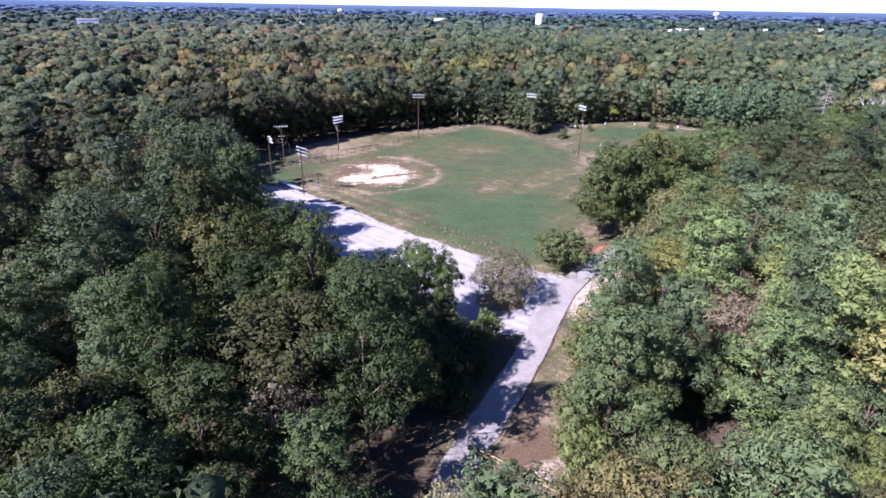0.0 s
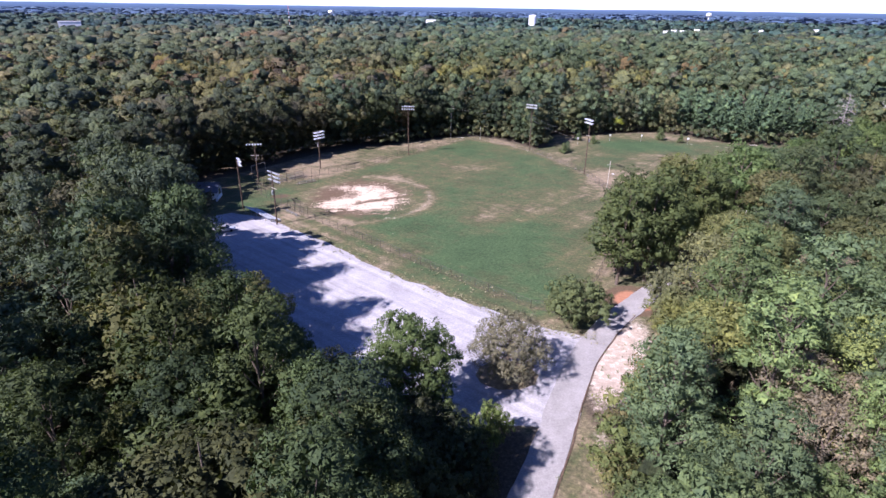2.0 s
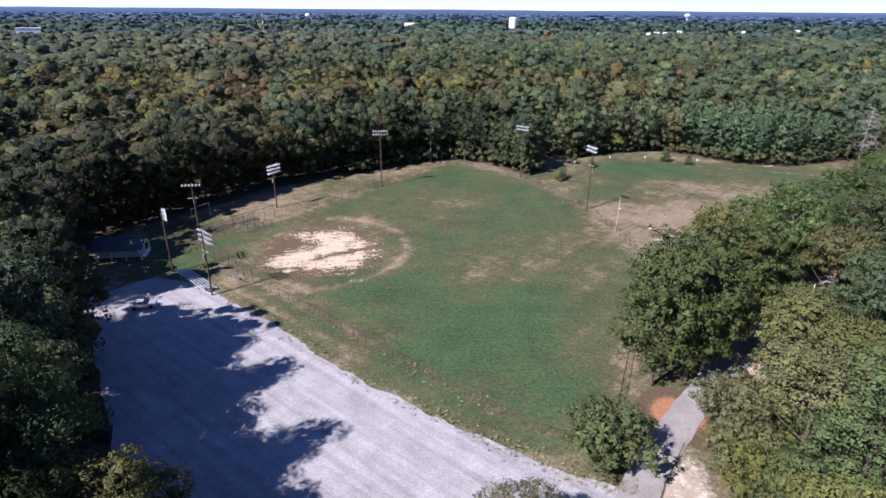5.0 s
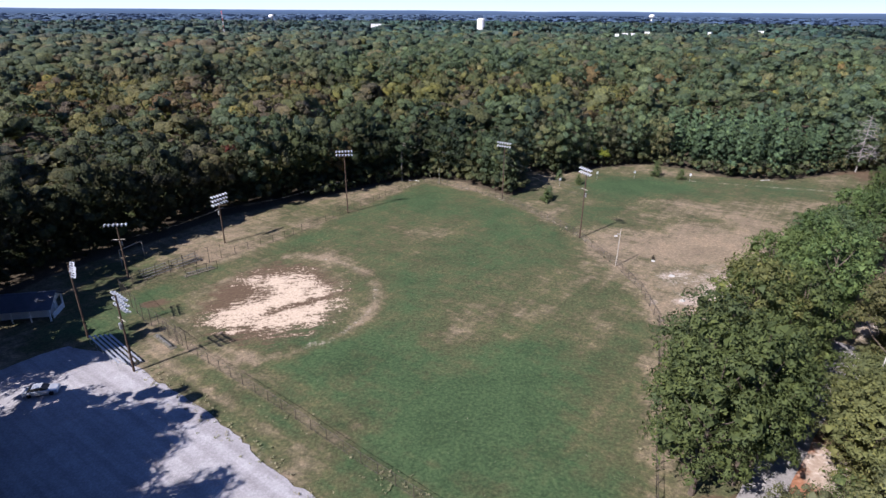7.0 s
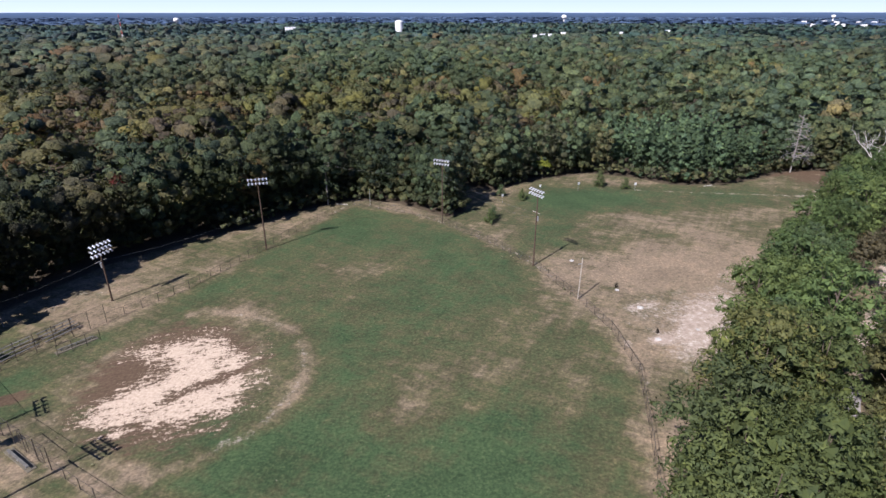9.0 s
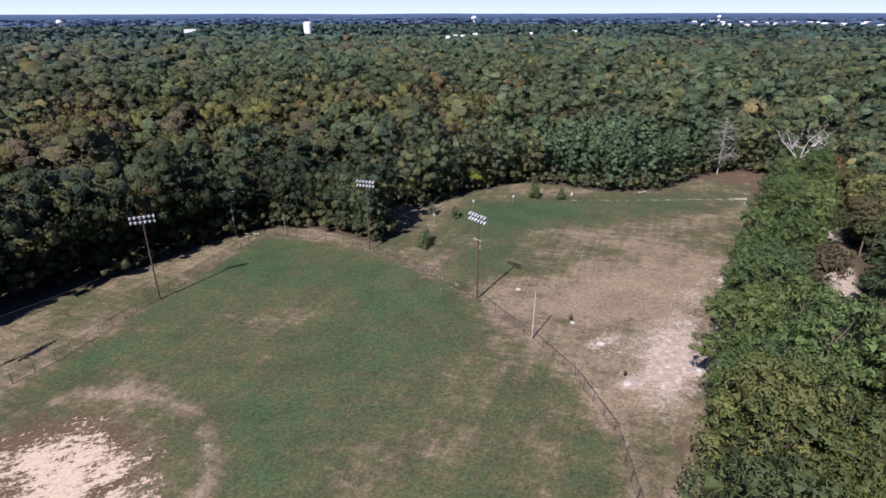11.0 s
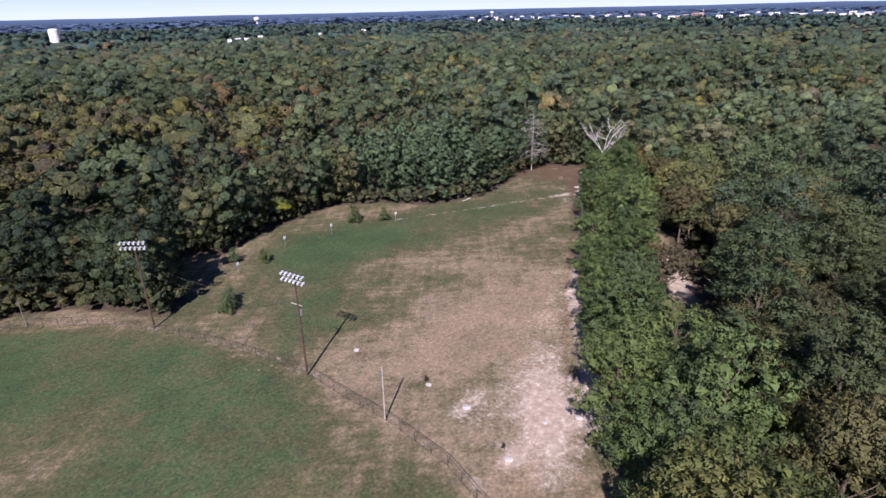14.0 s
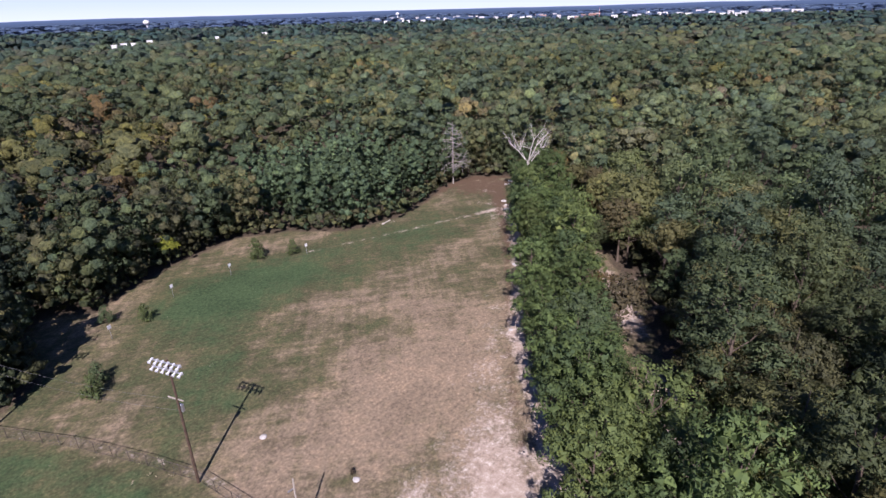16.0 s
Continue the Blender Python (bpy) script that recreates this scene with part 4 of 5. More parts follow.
for (x0, y0), (x1, y1) in zip(CLEARING[15:33], CLEARING[16:34]):
    n = max(1, round(math.hypot(x1 - x0, y1 - y0) / 1.7))
    leg = math.hypot(x1 - x0, y1 - y0)
    for k in range(n):
        f, off = (k + rng.uniform(0, 0.9)) / n, rng.uniform(0.6, 2.6)
        x, y = x0 + (x1 - x0) * f - (y1 - y0) / leg * off, y0 + (y1 - y0) * f + (x1 - x0) / leg * off
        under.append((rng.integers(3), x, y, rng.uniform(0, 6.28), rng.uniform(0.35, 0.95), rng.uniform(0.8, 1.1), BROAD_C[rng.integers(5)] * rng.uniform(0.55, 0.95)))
stuff("undergrowth", under, SHRUB, "leafy undergrowth beneath the forest trees, shade put into its colour")
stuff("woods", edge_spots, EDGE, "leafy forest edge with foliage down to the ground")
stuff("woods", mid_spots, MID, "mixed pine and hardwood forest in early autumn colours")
stuff("woods", low_spots, LOW, "mixed forest of green and yellowing treetops")

fx, fy = scatter(rng, -900, 1250, -200, 1150, 11.0)
fd = near_line(STRETCH, fx, fy)
ok = (fd >= 430) & (fd < 1000) & in_sector(fx, fy)
# bluish distance haze is blended into the leaf colour beyond 450 m
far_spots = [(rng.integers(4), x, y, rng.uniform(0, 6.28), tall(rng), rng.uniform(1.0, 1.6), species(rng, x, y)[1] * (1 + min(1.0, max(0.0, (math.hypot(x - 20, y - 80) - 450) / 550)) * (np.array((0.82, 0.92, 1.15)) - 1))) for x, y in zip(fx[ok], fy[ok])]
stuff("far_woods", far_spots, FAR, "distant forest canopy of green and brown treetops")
FAR_THINGS = [(-677, 1099), (-41, 1544), (372, 1012), (1650, 941), (1005, 2366), (193, 1391), (312, 822)]


def open_land(x, y):
    """Where far buildings and fields keep the woods away."""
    gone = np.zeros(x.shape, bool)
    for cx, cy in FAR_THINGS:
        gone |= np.hypot(x - cx, y - cy) < 45
    return gone


fx, fy = scatter(rng, -2000, 2500, -500, 2300, 19.0)
fd = np.hypot(fx - 20, fy - 80)
ok = (fd >= 990) & (fd < 2200) & in_sector(fx, fy) & ~open_land(fx, fy)
# less red and more blue in the leaf colour: painted haze
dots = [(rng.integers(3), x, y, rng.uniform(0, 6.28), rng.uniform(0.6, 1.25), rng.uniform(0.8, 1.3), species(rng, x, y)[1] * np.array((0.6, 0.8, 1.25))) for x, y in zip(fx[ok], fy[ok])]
fx, fy = scatter(rng, -4500, 5000, -1000, 4700, 48.0)
fd = np.hypot(fx - 20, fy - 80)
ok = (fd >= 2200) & (fd < 4500) & in_sector(fx, fy)
# farthest trees get a hazy blue painted as their leaf colour
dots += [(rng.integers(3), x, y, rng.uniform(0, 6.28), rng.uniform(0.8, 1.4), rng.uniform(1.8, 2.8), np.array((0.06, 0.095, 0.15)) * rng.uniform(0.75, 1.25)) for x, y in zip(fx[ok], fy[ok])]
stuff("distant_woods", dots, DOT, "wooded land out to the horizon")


def backdrop():
    """The hazy rim of the land and the bright sky low over it, some five kilometres off."""
    m = bpy.data.materials.new("hazy_horizon")
    m.use_nodes = True
    nt = m.node_tree
    nt.nodes.remove(nt.nodes["Principled BSDF"])
    # added sheet that glows: haze and sky brightness are painted into its emission
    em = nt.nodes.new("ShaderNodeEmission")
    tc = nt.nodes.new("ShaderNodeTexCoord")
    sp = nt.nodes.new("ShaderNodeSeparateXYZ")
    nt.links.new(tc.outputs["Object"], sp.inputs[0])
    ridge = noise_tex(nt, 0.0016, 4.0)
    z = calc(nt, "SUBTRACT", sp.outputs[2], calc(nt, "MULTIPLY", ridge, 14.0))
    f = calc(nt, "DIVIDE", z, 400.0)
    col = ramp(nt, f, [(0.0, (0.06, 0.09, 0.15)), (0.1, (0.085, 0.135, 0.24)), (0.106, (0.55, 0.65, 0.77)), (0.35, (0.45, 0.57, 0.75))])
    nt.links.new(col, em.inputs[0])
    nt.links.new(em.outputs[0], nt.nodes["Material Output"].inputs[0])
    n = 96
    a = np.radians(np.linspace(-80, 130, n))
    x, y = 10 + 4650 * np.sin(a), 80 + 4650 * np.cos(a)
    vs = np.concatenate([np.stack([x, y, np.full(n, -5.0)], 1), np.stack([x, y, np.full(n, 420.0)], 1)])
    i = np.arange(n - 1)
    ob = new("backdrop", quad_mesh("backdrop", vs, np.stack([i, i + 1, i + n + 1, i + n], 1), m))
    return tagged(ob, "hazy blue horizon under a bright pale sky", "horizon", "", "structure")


backdrop()

# ---- row of pines beside the park, and single trees ----
rng = np.random.default_rng(21)
line = [Vector((x, y, 0)) for x, y in ROW]
for a, b in zip(line, line[1:]):
    n = max(1, int((b - a).length / 5.4))
    side = Vector((-(b - a).y, (b - a).x, 0)).normalized()
    for k in range(n):
        for s in (-3.4, 3.0):
            q = a.lerp(b, (k + rng.uniform(0.1, 0.9)) / n) + side * (s + rng.uniform(-1.6, 1.6))
            if math.hypot(q.x - 164, q.y - 226) < 8:
                continue
            fall = rng.random() < 0.05
            place(ROW_PINES[rng.integers(3)], q.x, q.y, rng.uniform(0, 6.28), rng.uniform(0.66, 1.12) * (1.22 if q.y < 150 else 1.0), (FALL_C[6] if fall else PINE_C[rng.integers(4)] * np.array((0.98, 0.9, 0.66) if q.y < 146 else (0.92, 0.97, 0.72))) * rng.uniform(0.8, 1.3) * (0.92 if q.y < 146 else 1.0), rng.uniform(0.95, 1.15))
for x, y, k in ((36.0, 121.0, 0), (38.5, 126.5, 1), (41.5, 132.0, 2), (50.0, 138.0, 0)):
    place(ROW_PINES[k], x, y, x * y, 1.24, PINE_C[k] * np.array((0.98, 0.88, 0.66)), 1.12)
LONE.matrix_basis = pose(-1.2, 81.6, 0)
OAK.matrix_basis = pose(11.8, 91.0, 0)
GREEN.matrix_basis = pose(25.0, 106.0, 0)
for t, c in ((LONE, PINE_C[1] * np.array((0.85, 0.85, 0.62))), (OAK, np.array((0.15, 0.14, 0.092))), (GREEN, BROAD_C[0])):
    for o in t.children:
        if o.name.startswith("crown"):
            o.color = (*c, 1)
place(GREEN, 8.4, 76.6, 2.2, 0.8, (0.13, 0.17, 0.055), 0.52, "slim light green sapling at the road edge")
for x, y, h in ((-6.4, 57.5, 1.0), (-9.5, 64.5, 1.0), (-14.5, 73.5, 0.98), (-3.0, 62.5, 0.95), (-18.5, 81, 1.02), (-9.5, 71, 1.05), (-24, 91, 1.0), (-5.0, 66.5, 0.95), (-2.5, 56.0, 0.9), (-7.5, 61, 1.05)):
    kind, c = species(rng, x, y)
    place((BROADS if kind == "broad" else PINES)[int(abs(x * 7)) % 4], x, y, x * y, h, c * 1.1, 0.95)
# shrubs fill the shaded ground; shade is put into their leaf colour too
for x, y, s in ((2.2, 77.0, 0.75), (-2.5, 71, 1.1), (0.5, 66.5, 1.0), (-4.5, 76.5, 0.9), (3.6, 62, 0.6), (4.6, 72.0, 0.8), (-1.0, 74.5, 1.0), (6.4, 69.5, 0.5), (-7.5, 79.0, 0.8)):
    low = place(GREEN, x, y, x * y, s, BROAD_C[int(y) % 5] * 0.75, 0.85, "low dense shrub beside the road, darkened for shade")
east = CLEARING[::-1]
for (x0, y0), (x1, y1) in zip(east[0:13], east[1:14]):
    n = max(1, round(math.hypot(x1 - x0, y1 - y0) / 4.0))
    for k in range(n):
        f = (k + rng.uniform(0, 0.8)) / n
        x, y = x0 + (x1 - x0) * f + rng.uniform(-1.5, 3.0), y0 + (y1 - y0) * f - rng.uniform(0, 1.5)
        c = (FALL_C[rng.integers(2, 10)] if rng.random() < 0.2 else BROAD_C[rng.integers(5)] * 1.15) * np.array((1.0, 1.0, 0.85))
        place(SCRUBS[rng.integers(2)], x, y, rng.uniform(0, 6.28), rng.uniform(0.55, 1.1), c * rng.uniform(0.85, 1.1), rng.uniform(0.9, 1.2))
for a, b in zip(line[4:], line[5:]):
    n = max(1, int((b - a).length / 8.5))
    side = Vector(((b - a).y, -(b - a).x, 0)).normalized()
    for k in range(n):
        for off in (9.5, 15.5):
            q = a.lerp(b, (k + rng.uniform(0.1, 0.9)) / n) + side * (off + rng.uniform(-1.5, 1.5))
            if near_line(TRACK, [q.x], [q.y])[0] < 3.6:
                continue
            place((THINS2 if rng.random() < 0.4 else BROADS2)[rng.integers(2)], q.x, q.y, rng.uniform(0, 6.28), rng.uniform(0.75, 1.0), FALL_C[rng.integers(2, 6)] * 0.85 if rng.random() < 0.6 else BROAD_C[rng.integers(5)] * rng.uniform(0.6, 0.85), 1.0)
for x, y in ((-76.5, 170), (-80, 174), (-84, 168)):
    place(BROADS2[int(-x) % 4], x, y, x * y, 0.9, BROAD_C[int(y) % 5] * 0.6, 1.0)
place(GREEN, 43.0, 112.0, 1.0, 1.0, BROAD_C[4] * 1.15, 0.85)
place(GREEN, 40.5, 104.0, 2.0, 0.95, BROAD_C[1] * 1.1, 0.8)
for x, y, k in ((43.2, 76.0, 0), (41.5, 68.0, 1), (47.5, 71.0, 0), (66.0, 107.0, 1), (50.0, 96.0, 0)):
    place(THINS[k], x, y, x * y, 1.05, np.array((0.2, 0.168, 0.115)), 1.05, "hardwood with thin dull brown autumn leaves")
place(THINS[0], -13.5, 51.5, 0.3, 1.12, np.array((0.17, 0.155, 0.12)), 1.1, "grey-brown hardwood with thinning autumn leaves")
place(THINS[1], 5.0, 37.0, 2.3, 0.95, np.array((0.24, 0.23, 0.12)), 1.0, "half-bare tree with pale olive leaves and twigs")
syc = place(BROADS[0], 61.5, 127.5, 0.8, 0.85, np.array((0.12, 0.135, 0.06)), 1.1, "leafy tree with a pale bare trunk beside the road")
for o in syc.children:
    if o.name.startswith("trunk"):
        o.data = o.data.copy()
        o.data.materials.clear()
        o.data.materials.append(M_PALE_BARK)
        o.scale = (1.9, 1.9, 1.0)
place(BROADS[2], -46.4, 243.5, 1.0, 1.0, np.array((0.13, 0.035, 0.03)), 0.55, "narrow tree with dark red autumn leaves")
place(BROADS[1], 76.0, 266.5, 1.0, 0.5, np.array((0.30, 0.33, 0.06)), 0.9, "bright yellow-green small tree at the wood's edge")
for x, y, s in ((45.9, 228, 1.1), (90, 253, 1.4), (97, 249, 1.0), (61, 245.4, 0.95)):
    place(BUSHES[int(x) % 2], x, y, x, s, (0.09, 0.12, 0.05))
for x, y in ((60.0, 186.2), (58.2, 168.4)):
    place(BUSHES[0], x, y, x, 0.28, (0.05, 0.04, 0.03), 0.8, "small dark withered shrub on bare soil")


sheet("tree_island", ragged([(11.8 + 4.6 * math.cos(k * 0.63), 91.0 + 3.6 * math.sin(k * 0.63)) for k in range(10)], 0.8, 0.35, 9), 0.13, 0.25, plain("dry_grass_soil", (0.2, 0.16, 0.1), 0.95, 0, 0.35, 1.2), "small island of dry grass round the oak in the gravel", "soil island")


# ---- light poles ----
def light_pole(name, h, rows, lamps, turn, label, boxes=True):
    top = empty(name, Matrix(), label, "light pole")
    part("pole", tube_in(bmesh.new(), (0, 0, -0.2), (0, 0, h), 0.19, 0.12, 10), M_POLE, top)
    for r in range(rows):
        z = h - 0.35 - r * 0.95
        arm = part("crossarm", box_in(bmesh.new(), 0, 0.18, z, 4.4, 0.13, 0.15), M_STEEL, top)
        for k in range(lamps):
            x = (k - (lamps - 1) / 2) * 4.0 / max(1, lamps - 1)
            bm = bmesh.new()
            bmesh.ops.create_cone(bm, cap_ends=True, segments=10, radius1=0.21, radius2=0.08, depth=0.4, matrix=Matrix.Translation((x, 0.55, z - 0.05)) @ Matrix.Rotation(radians(62), 4, "X"))
            box_in(bm, x, 0.26, z + 0.1, 0.16, 0.3, 0.22)
            part("floodlight", bm, M_LAMP, arm)
    if boxes:
        part("control_box", box_in(bmesh.new(), 0, -0.3, h * 0.62, 0.5, 0.35, 1.0, None, 0.04), M_STEEL, top)
        part("utility_crossarm", box_in(bmesh.new(), 0.2, 0, h * 0.7, 2.3, 0.1, 0.12), M_POLE_GREY, top)
    top.matrix_basis = pose(0, 0, 0, 0, 0, turn)
    return top


POLES = [(47.3, 199.9, 17.8, 2, 6, 0, True), (33.7, 231.8, 17.2, 2, 6, 0, False), (-11.0, 222.2, 17.6, 2, 6, 0, False), (-38.6, 202.2, 12.3, 3, 6, 0, True),
         (-53.3, 184.4, 12.2, 1, 6, 0, True), (-38.2, 150.3, 13.3, 3, 6, 0, True), (-50.0, 160.8, 13.5, 2, 5, 0, False)]
for x, y, h, rows, lamps, turn, boxes in POLES:
    p = light_pole("light_pole", h, rows, lamps, 0, "tall dark wooden pole with rows of white floodlights", boxes)
    tagged(p, "", "", "ball field light poles")
    aim = math.degrees(math.atan2(x + 8, 182 - y)) if abs(x + 53.3) > 0.1 else -174.0
    p.matrix_basis = pose(x, y, 0, 0, 0, aim)
small = empty("utility_pole", pose(50.2, 183.2, 0), "slim pale weathered pole beside the outfield fence", "pole")
part("pole", tube_in(bmesh.new(), (0, 0, -0.2), (0.1, 0, 8.8), 0.13, 0.09, 8), M_POLE_GREY, small)
part("bracket", box_in(bmesh.new(), -0.3, 0, 7.6, 0.7, 0.1, 0.1), M_STEEL, small)
foul = empty("foul_pole", pose(16.2, 249.4, 0), "thin pale post beside the outfield fence corner", "pole")
part("pole", tube_in(bmesh.new(), (0, 0, -0.1), (0, 0, 5.2), 0.06, 0.05, 8), M_STEEL, foul)
up = empty("utility_pole", pose(4.3, 253, 0, 0, 0, -12), "weathered utility pole with two crossarms in the field corner", "pole")
part("pole", tube_in(bmesh.new(), (0, 0, -0.2), (0, 0, 12.8), 0.18, 0.12, 8), M_POLE_GREY, up)
for z in (12.4, 11.6):
    part("crossarm", box_in(bmesh.new(), 0, 0.1, z, 2.6, 0.12, 0.14), M_POLE_GREY, up)


# ---- outfield fence ----
def fence(name, line, h, gap, label, bar=0.045):
    top = empty(name, Matrix(), label, "fence")
    pts = []
    for (x0, y0), (x1, y1) in zip(line, line[1:]):
        n = max(1, round(math.hypot(x1 - x0, y1 - y0) / gap))
        pts += [(x0 + (x1 - x0) * k / n, y0 + (y1 - y0) * k / n) for k in range(n)]
    pts.append(line[-1])
    post = bmesh.new()
    tube_in(post, (0, 0, -0.1), (0, 0, h), 0.05, None, 6)
    me = bpy.data.meshes.new("post")
    post.to_mesh(me)
    post.free()
    me.materials.append(M_RUSTY)
    for x, y in pts:
        o = new("post", me)
        o.parent, o.location = top, (x, y, 0)
    for a, b in zip(pts, pts[1:]):
        part("top_rail", tube_in(bmesh.new(), (*a, h), (*b, h), bar, None, 5, False), M_RUSTY, top)
        part("bottom_rail", tube_in(bmesh.new(), (*a, 0.12), (*b, 0.12), bar * 0.6, None, 5, False), M_RUSTY, top)
    bm = bmesh.new()
    for a, b in zip(pts, pts[1:]):
        bm.faces.new([bm.verts.new((*a, 0.05)), bm.verts.new((*b, 0.05)), bm.verts.new((*b, h)), bm.verts.new((*a, h))])
    part("wire_mesh", bm, M_LINK, top)
    return top


fence("outfield_fence", FIELD[5:20], 1.8, 3.0, "low chain link fence curving round the outfield", 0.035)
fence("outfield_fence", FIELD[19:25], 1.8, 3.0, "low chain link fence along the third base side", 0.025)
fence("outfield_fence", FIELD[1:6], 1.8, 3.0, "low chain link fence along the first base side", 0.025)
fence("backstop", FIELD[24:] + FIELD[:2], 3.6, 3.0, "tall chain link backstop curving behind home plate", 0.025)


# ---- bleachers ----
def bleacher(x, y, turn, length, rows, label, plank):
    top = empty("bleacher", pose(x, y, 0, 0, 0, turn), label, "bleacher", "bleachers beside the field")
    for r in range(rows):
        part("seat_plank", box_in(bmesh.new(), 0, r * 0.75, 0.45 + r * 0.28, length, 0.3, 0.05), plank, top)
    for k in range(5):
        bm = bmesh.new()
        px = (k - 2) * (length - 0.6) / 4
        tube_in(bm, (px, -0.3, 0), (px, rows * 0.75 - 0.6, rows * 0.28 + 0.1), 0.03, None, 5)
        tube_in(bm, (px, rows * 0.75 - 0.6, 0), (px, rows * 0.75 - 0.6, rows * 0.28 + 0.1), 0.04, None, 5)
        tube_in(bm, (px, -0.4, 0.02), (px, rows * 0.75 - 0.6, 0.02), 0.04, None, 5)
        part("frame", bm, M_STEEL if plank is M_ALU else M_RUSTY, top)
    return top


bleacher(-42.3, 156.8, 135, 12.0, 5, "five-row aluminium bleacher beside the gravel lot", M_ALU)
bleacher(-47.4, 185.0, 50, 6.0, 4, "low bleacher with weathered grey planks behind the fence", M_OLD_PLANK)
bleacher(-42.8, 190.0, 50, 6.0, 4, "low bleacher with weathered grey planks behind the fence", M_OLD_PLANK)

# ---- white house beside the lot ----
house = empty("house", pose(-64.2, 169.3, 0, 0, 0, 6), "small white building with an open front and dark gable roof", "house")
W, L, H, RG = 5.6, 9.6, 2.7, 4.5
bm = bmesh.new()
box_in(bm, -0.6, 0.9, H / 2, L - 1.4, W - 1.8, H)
part("wall", bm, M_WHITE, house)
for s in (-1, 1):
    bm = bmesh.new()
    a = [bm.verts.new((s * (L / 2 - 0.1), -W / 2, H)), bm.verts.new((s * (L / 2 - 0.1), W / 2, H)), bm.verts.new((s * (L / 2 - 0.1), 0, RG))]
    bmesh.ops.solidify(bm, geom=[bm.faces.new(a)], thickness=0.12)
    part("gable", bm, M_WHITE, house)
for y in (-W / 2 + 0.1, -0.4, W / 2 - 0.3):
    part("post", box_in(bmesh.new(), L / 2 - 0.16, y, H / 2, 0.24, 0.24, H), M_WHITE, house)
part("parapet", box_in(bmesh.new(), L / 2 - 0.16, 0.4, 0.5, 0.14, W - 1.4, 1.0), M_WHITE, house)
for x in (-4.4, -1.5, 1.5):
    part("post", box_in(bmesh.new(), x, -W / 2 + 0.1, H / 2, 0.16, 0.16, H), M_WHITE, house)
for s in (-1, 1):
    bm = bmesh.new()
    vs = [bm.verts.new(p) for p in ((-L / 2 - 0.5, s * (W / 2 + 0.5), H - 0.2), (L / 2 + 0.5, s * (W / 2 + 0.5), H - 0.2), (L / 2 + 0.5, 0, RG + 0.08), (-L / 2 - 0.5, 0, RG + 0.08))]
    bmesh.ops.solidify(bm, geom=[bm.faces.new(vs)], thickness=0.12)
    part("roof", bm, M_TIN, house)
part("ridge_cap", box_in(bmesh.new(), 0, 0, RG + 0.12, L + 1.0, 0.3, 0.06), M_TIN, house)
part("door", box_in(bmesh.new(), 0.5, -0.93, 1.05, 1.0, 0.08, 2.1), M_GLASS_DARK, house)
for x in (-3.2, 2.6):
    part("window", box_in(bmesh.new(), x, -0.93, 1.5, 1.1, 0.08, 1.0), M_GLASS_DARK, house)

# ---- car ----
def parked_car(m):
    top = empty("car", m, "silver saloon car parked on the gravel", "car")
    bm = bmesh.new()
    prof = [(-2.2, 0.35), (-2.25, 0.75), (-2.1, 0.95), (-1.3, 1.0), (1.0, 0.95), (2.05, 0.8), (2.2, 0.6), (2.2, 0.35)]
    rows = []
    for s, n in ((-0.86, 0), (-0.78, 1), (0.78, 1), (0.86, 0)):
        rows.append([bm.verts.new((x, s, z if not n else z + (0.03 if z > 0.7 else 0))) for x, z in prof])
    for a, b in zip(rows, rows[1:]):
        for k in range(len(prof)):
            bm.faces.new((a[k], a[(k + 1) % 8], b[(k + 1) % 8], b[k]))
    bm.faces.new(rows[0]), bm.faces.new(rows[-1][::-1])
    part("body", bm, M_CAR, top)
    bm = bmesh.new()
    lo = [bm.verts.new((x, y, 0.98)) for x, y in ((-1.75, -0.76), (0.95, -0.76), (0.95, 0.76), (-1.75, 0.76))]
    hi = [bm.verts.new((x, y, 1.42)) for x, y in ((-1.0, -0.6), (0.15, -0.6), (0.15, 0.6), (-1.0, 0.6))]
    for k in range(4):
        bm.faces.new((lo[k], lo[(k + 1) % 4], hi[(k + 1) % 4], hi[k]))
    part("window", bm, M_GLASS_DARK, top)
    part("roof", box_in(bmesh.new(), -0.42, 0, 1.44, 1.25, 1.26, 0.06, None, 0.02), M_CAR, top)
    for x in (-1.4, 1.4):
        for y in (-0.8, 0.8):
            part("wheel", tube_in(bmesh.new(), (x, y - 0.1, 0.42), (x, y + 0.1, 0.42), 0.33, None, 14), M_TYRE, top)
    return top


parked_car(pose(-49.0, 145.6, 0.09, 0, 0, 12))

# ---- model trees stand in the woods too ----
def settle(models, spots):
    for m, (x, y) in zip(models, spots):
        m.matrix_basis = pose(x, y, 0)
        for o in m.children:
            if o.name.startswith("crown"):
                o.color = (*PINE_C[0], 1)


settle(PINES, ((-30, 48), (-36, 58), (44, 60), (50, 72)))
settle(BROADS, ((-26, 54), (-42, 68), (40, 52), (56, 84)))
settle(THINS, ((-38, 46), (48, 52)))
settle(PINES2, ((-95, 122), (-80, 150), (90, 130), (110, 140)))
settle(BROADS2, ((-64, 124), (-84, 140), (100, 134), (80, 116)))
settle(THINS2, ((-76, 120), (70, 100)))
settle(ROW_PINES, ((41, 126), (63, 148), (91, 173)))
settle(SCRUBS, ((26.5, 74), (38.5, 92)))
settle(BUSHES, ((47.8, 231.5), (56, 250)))


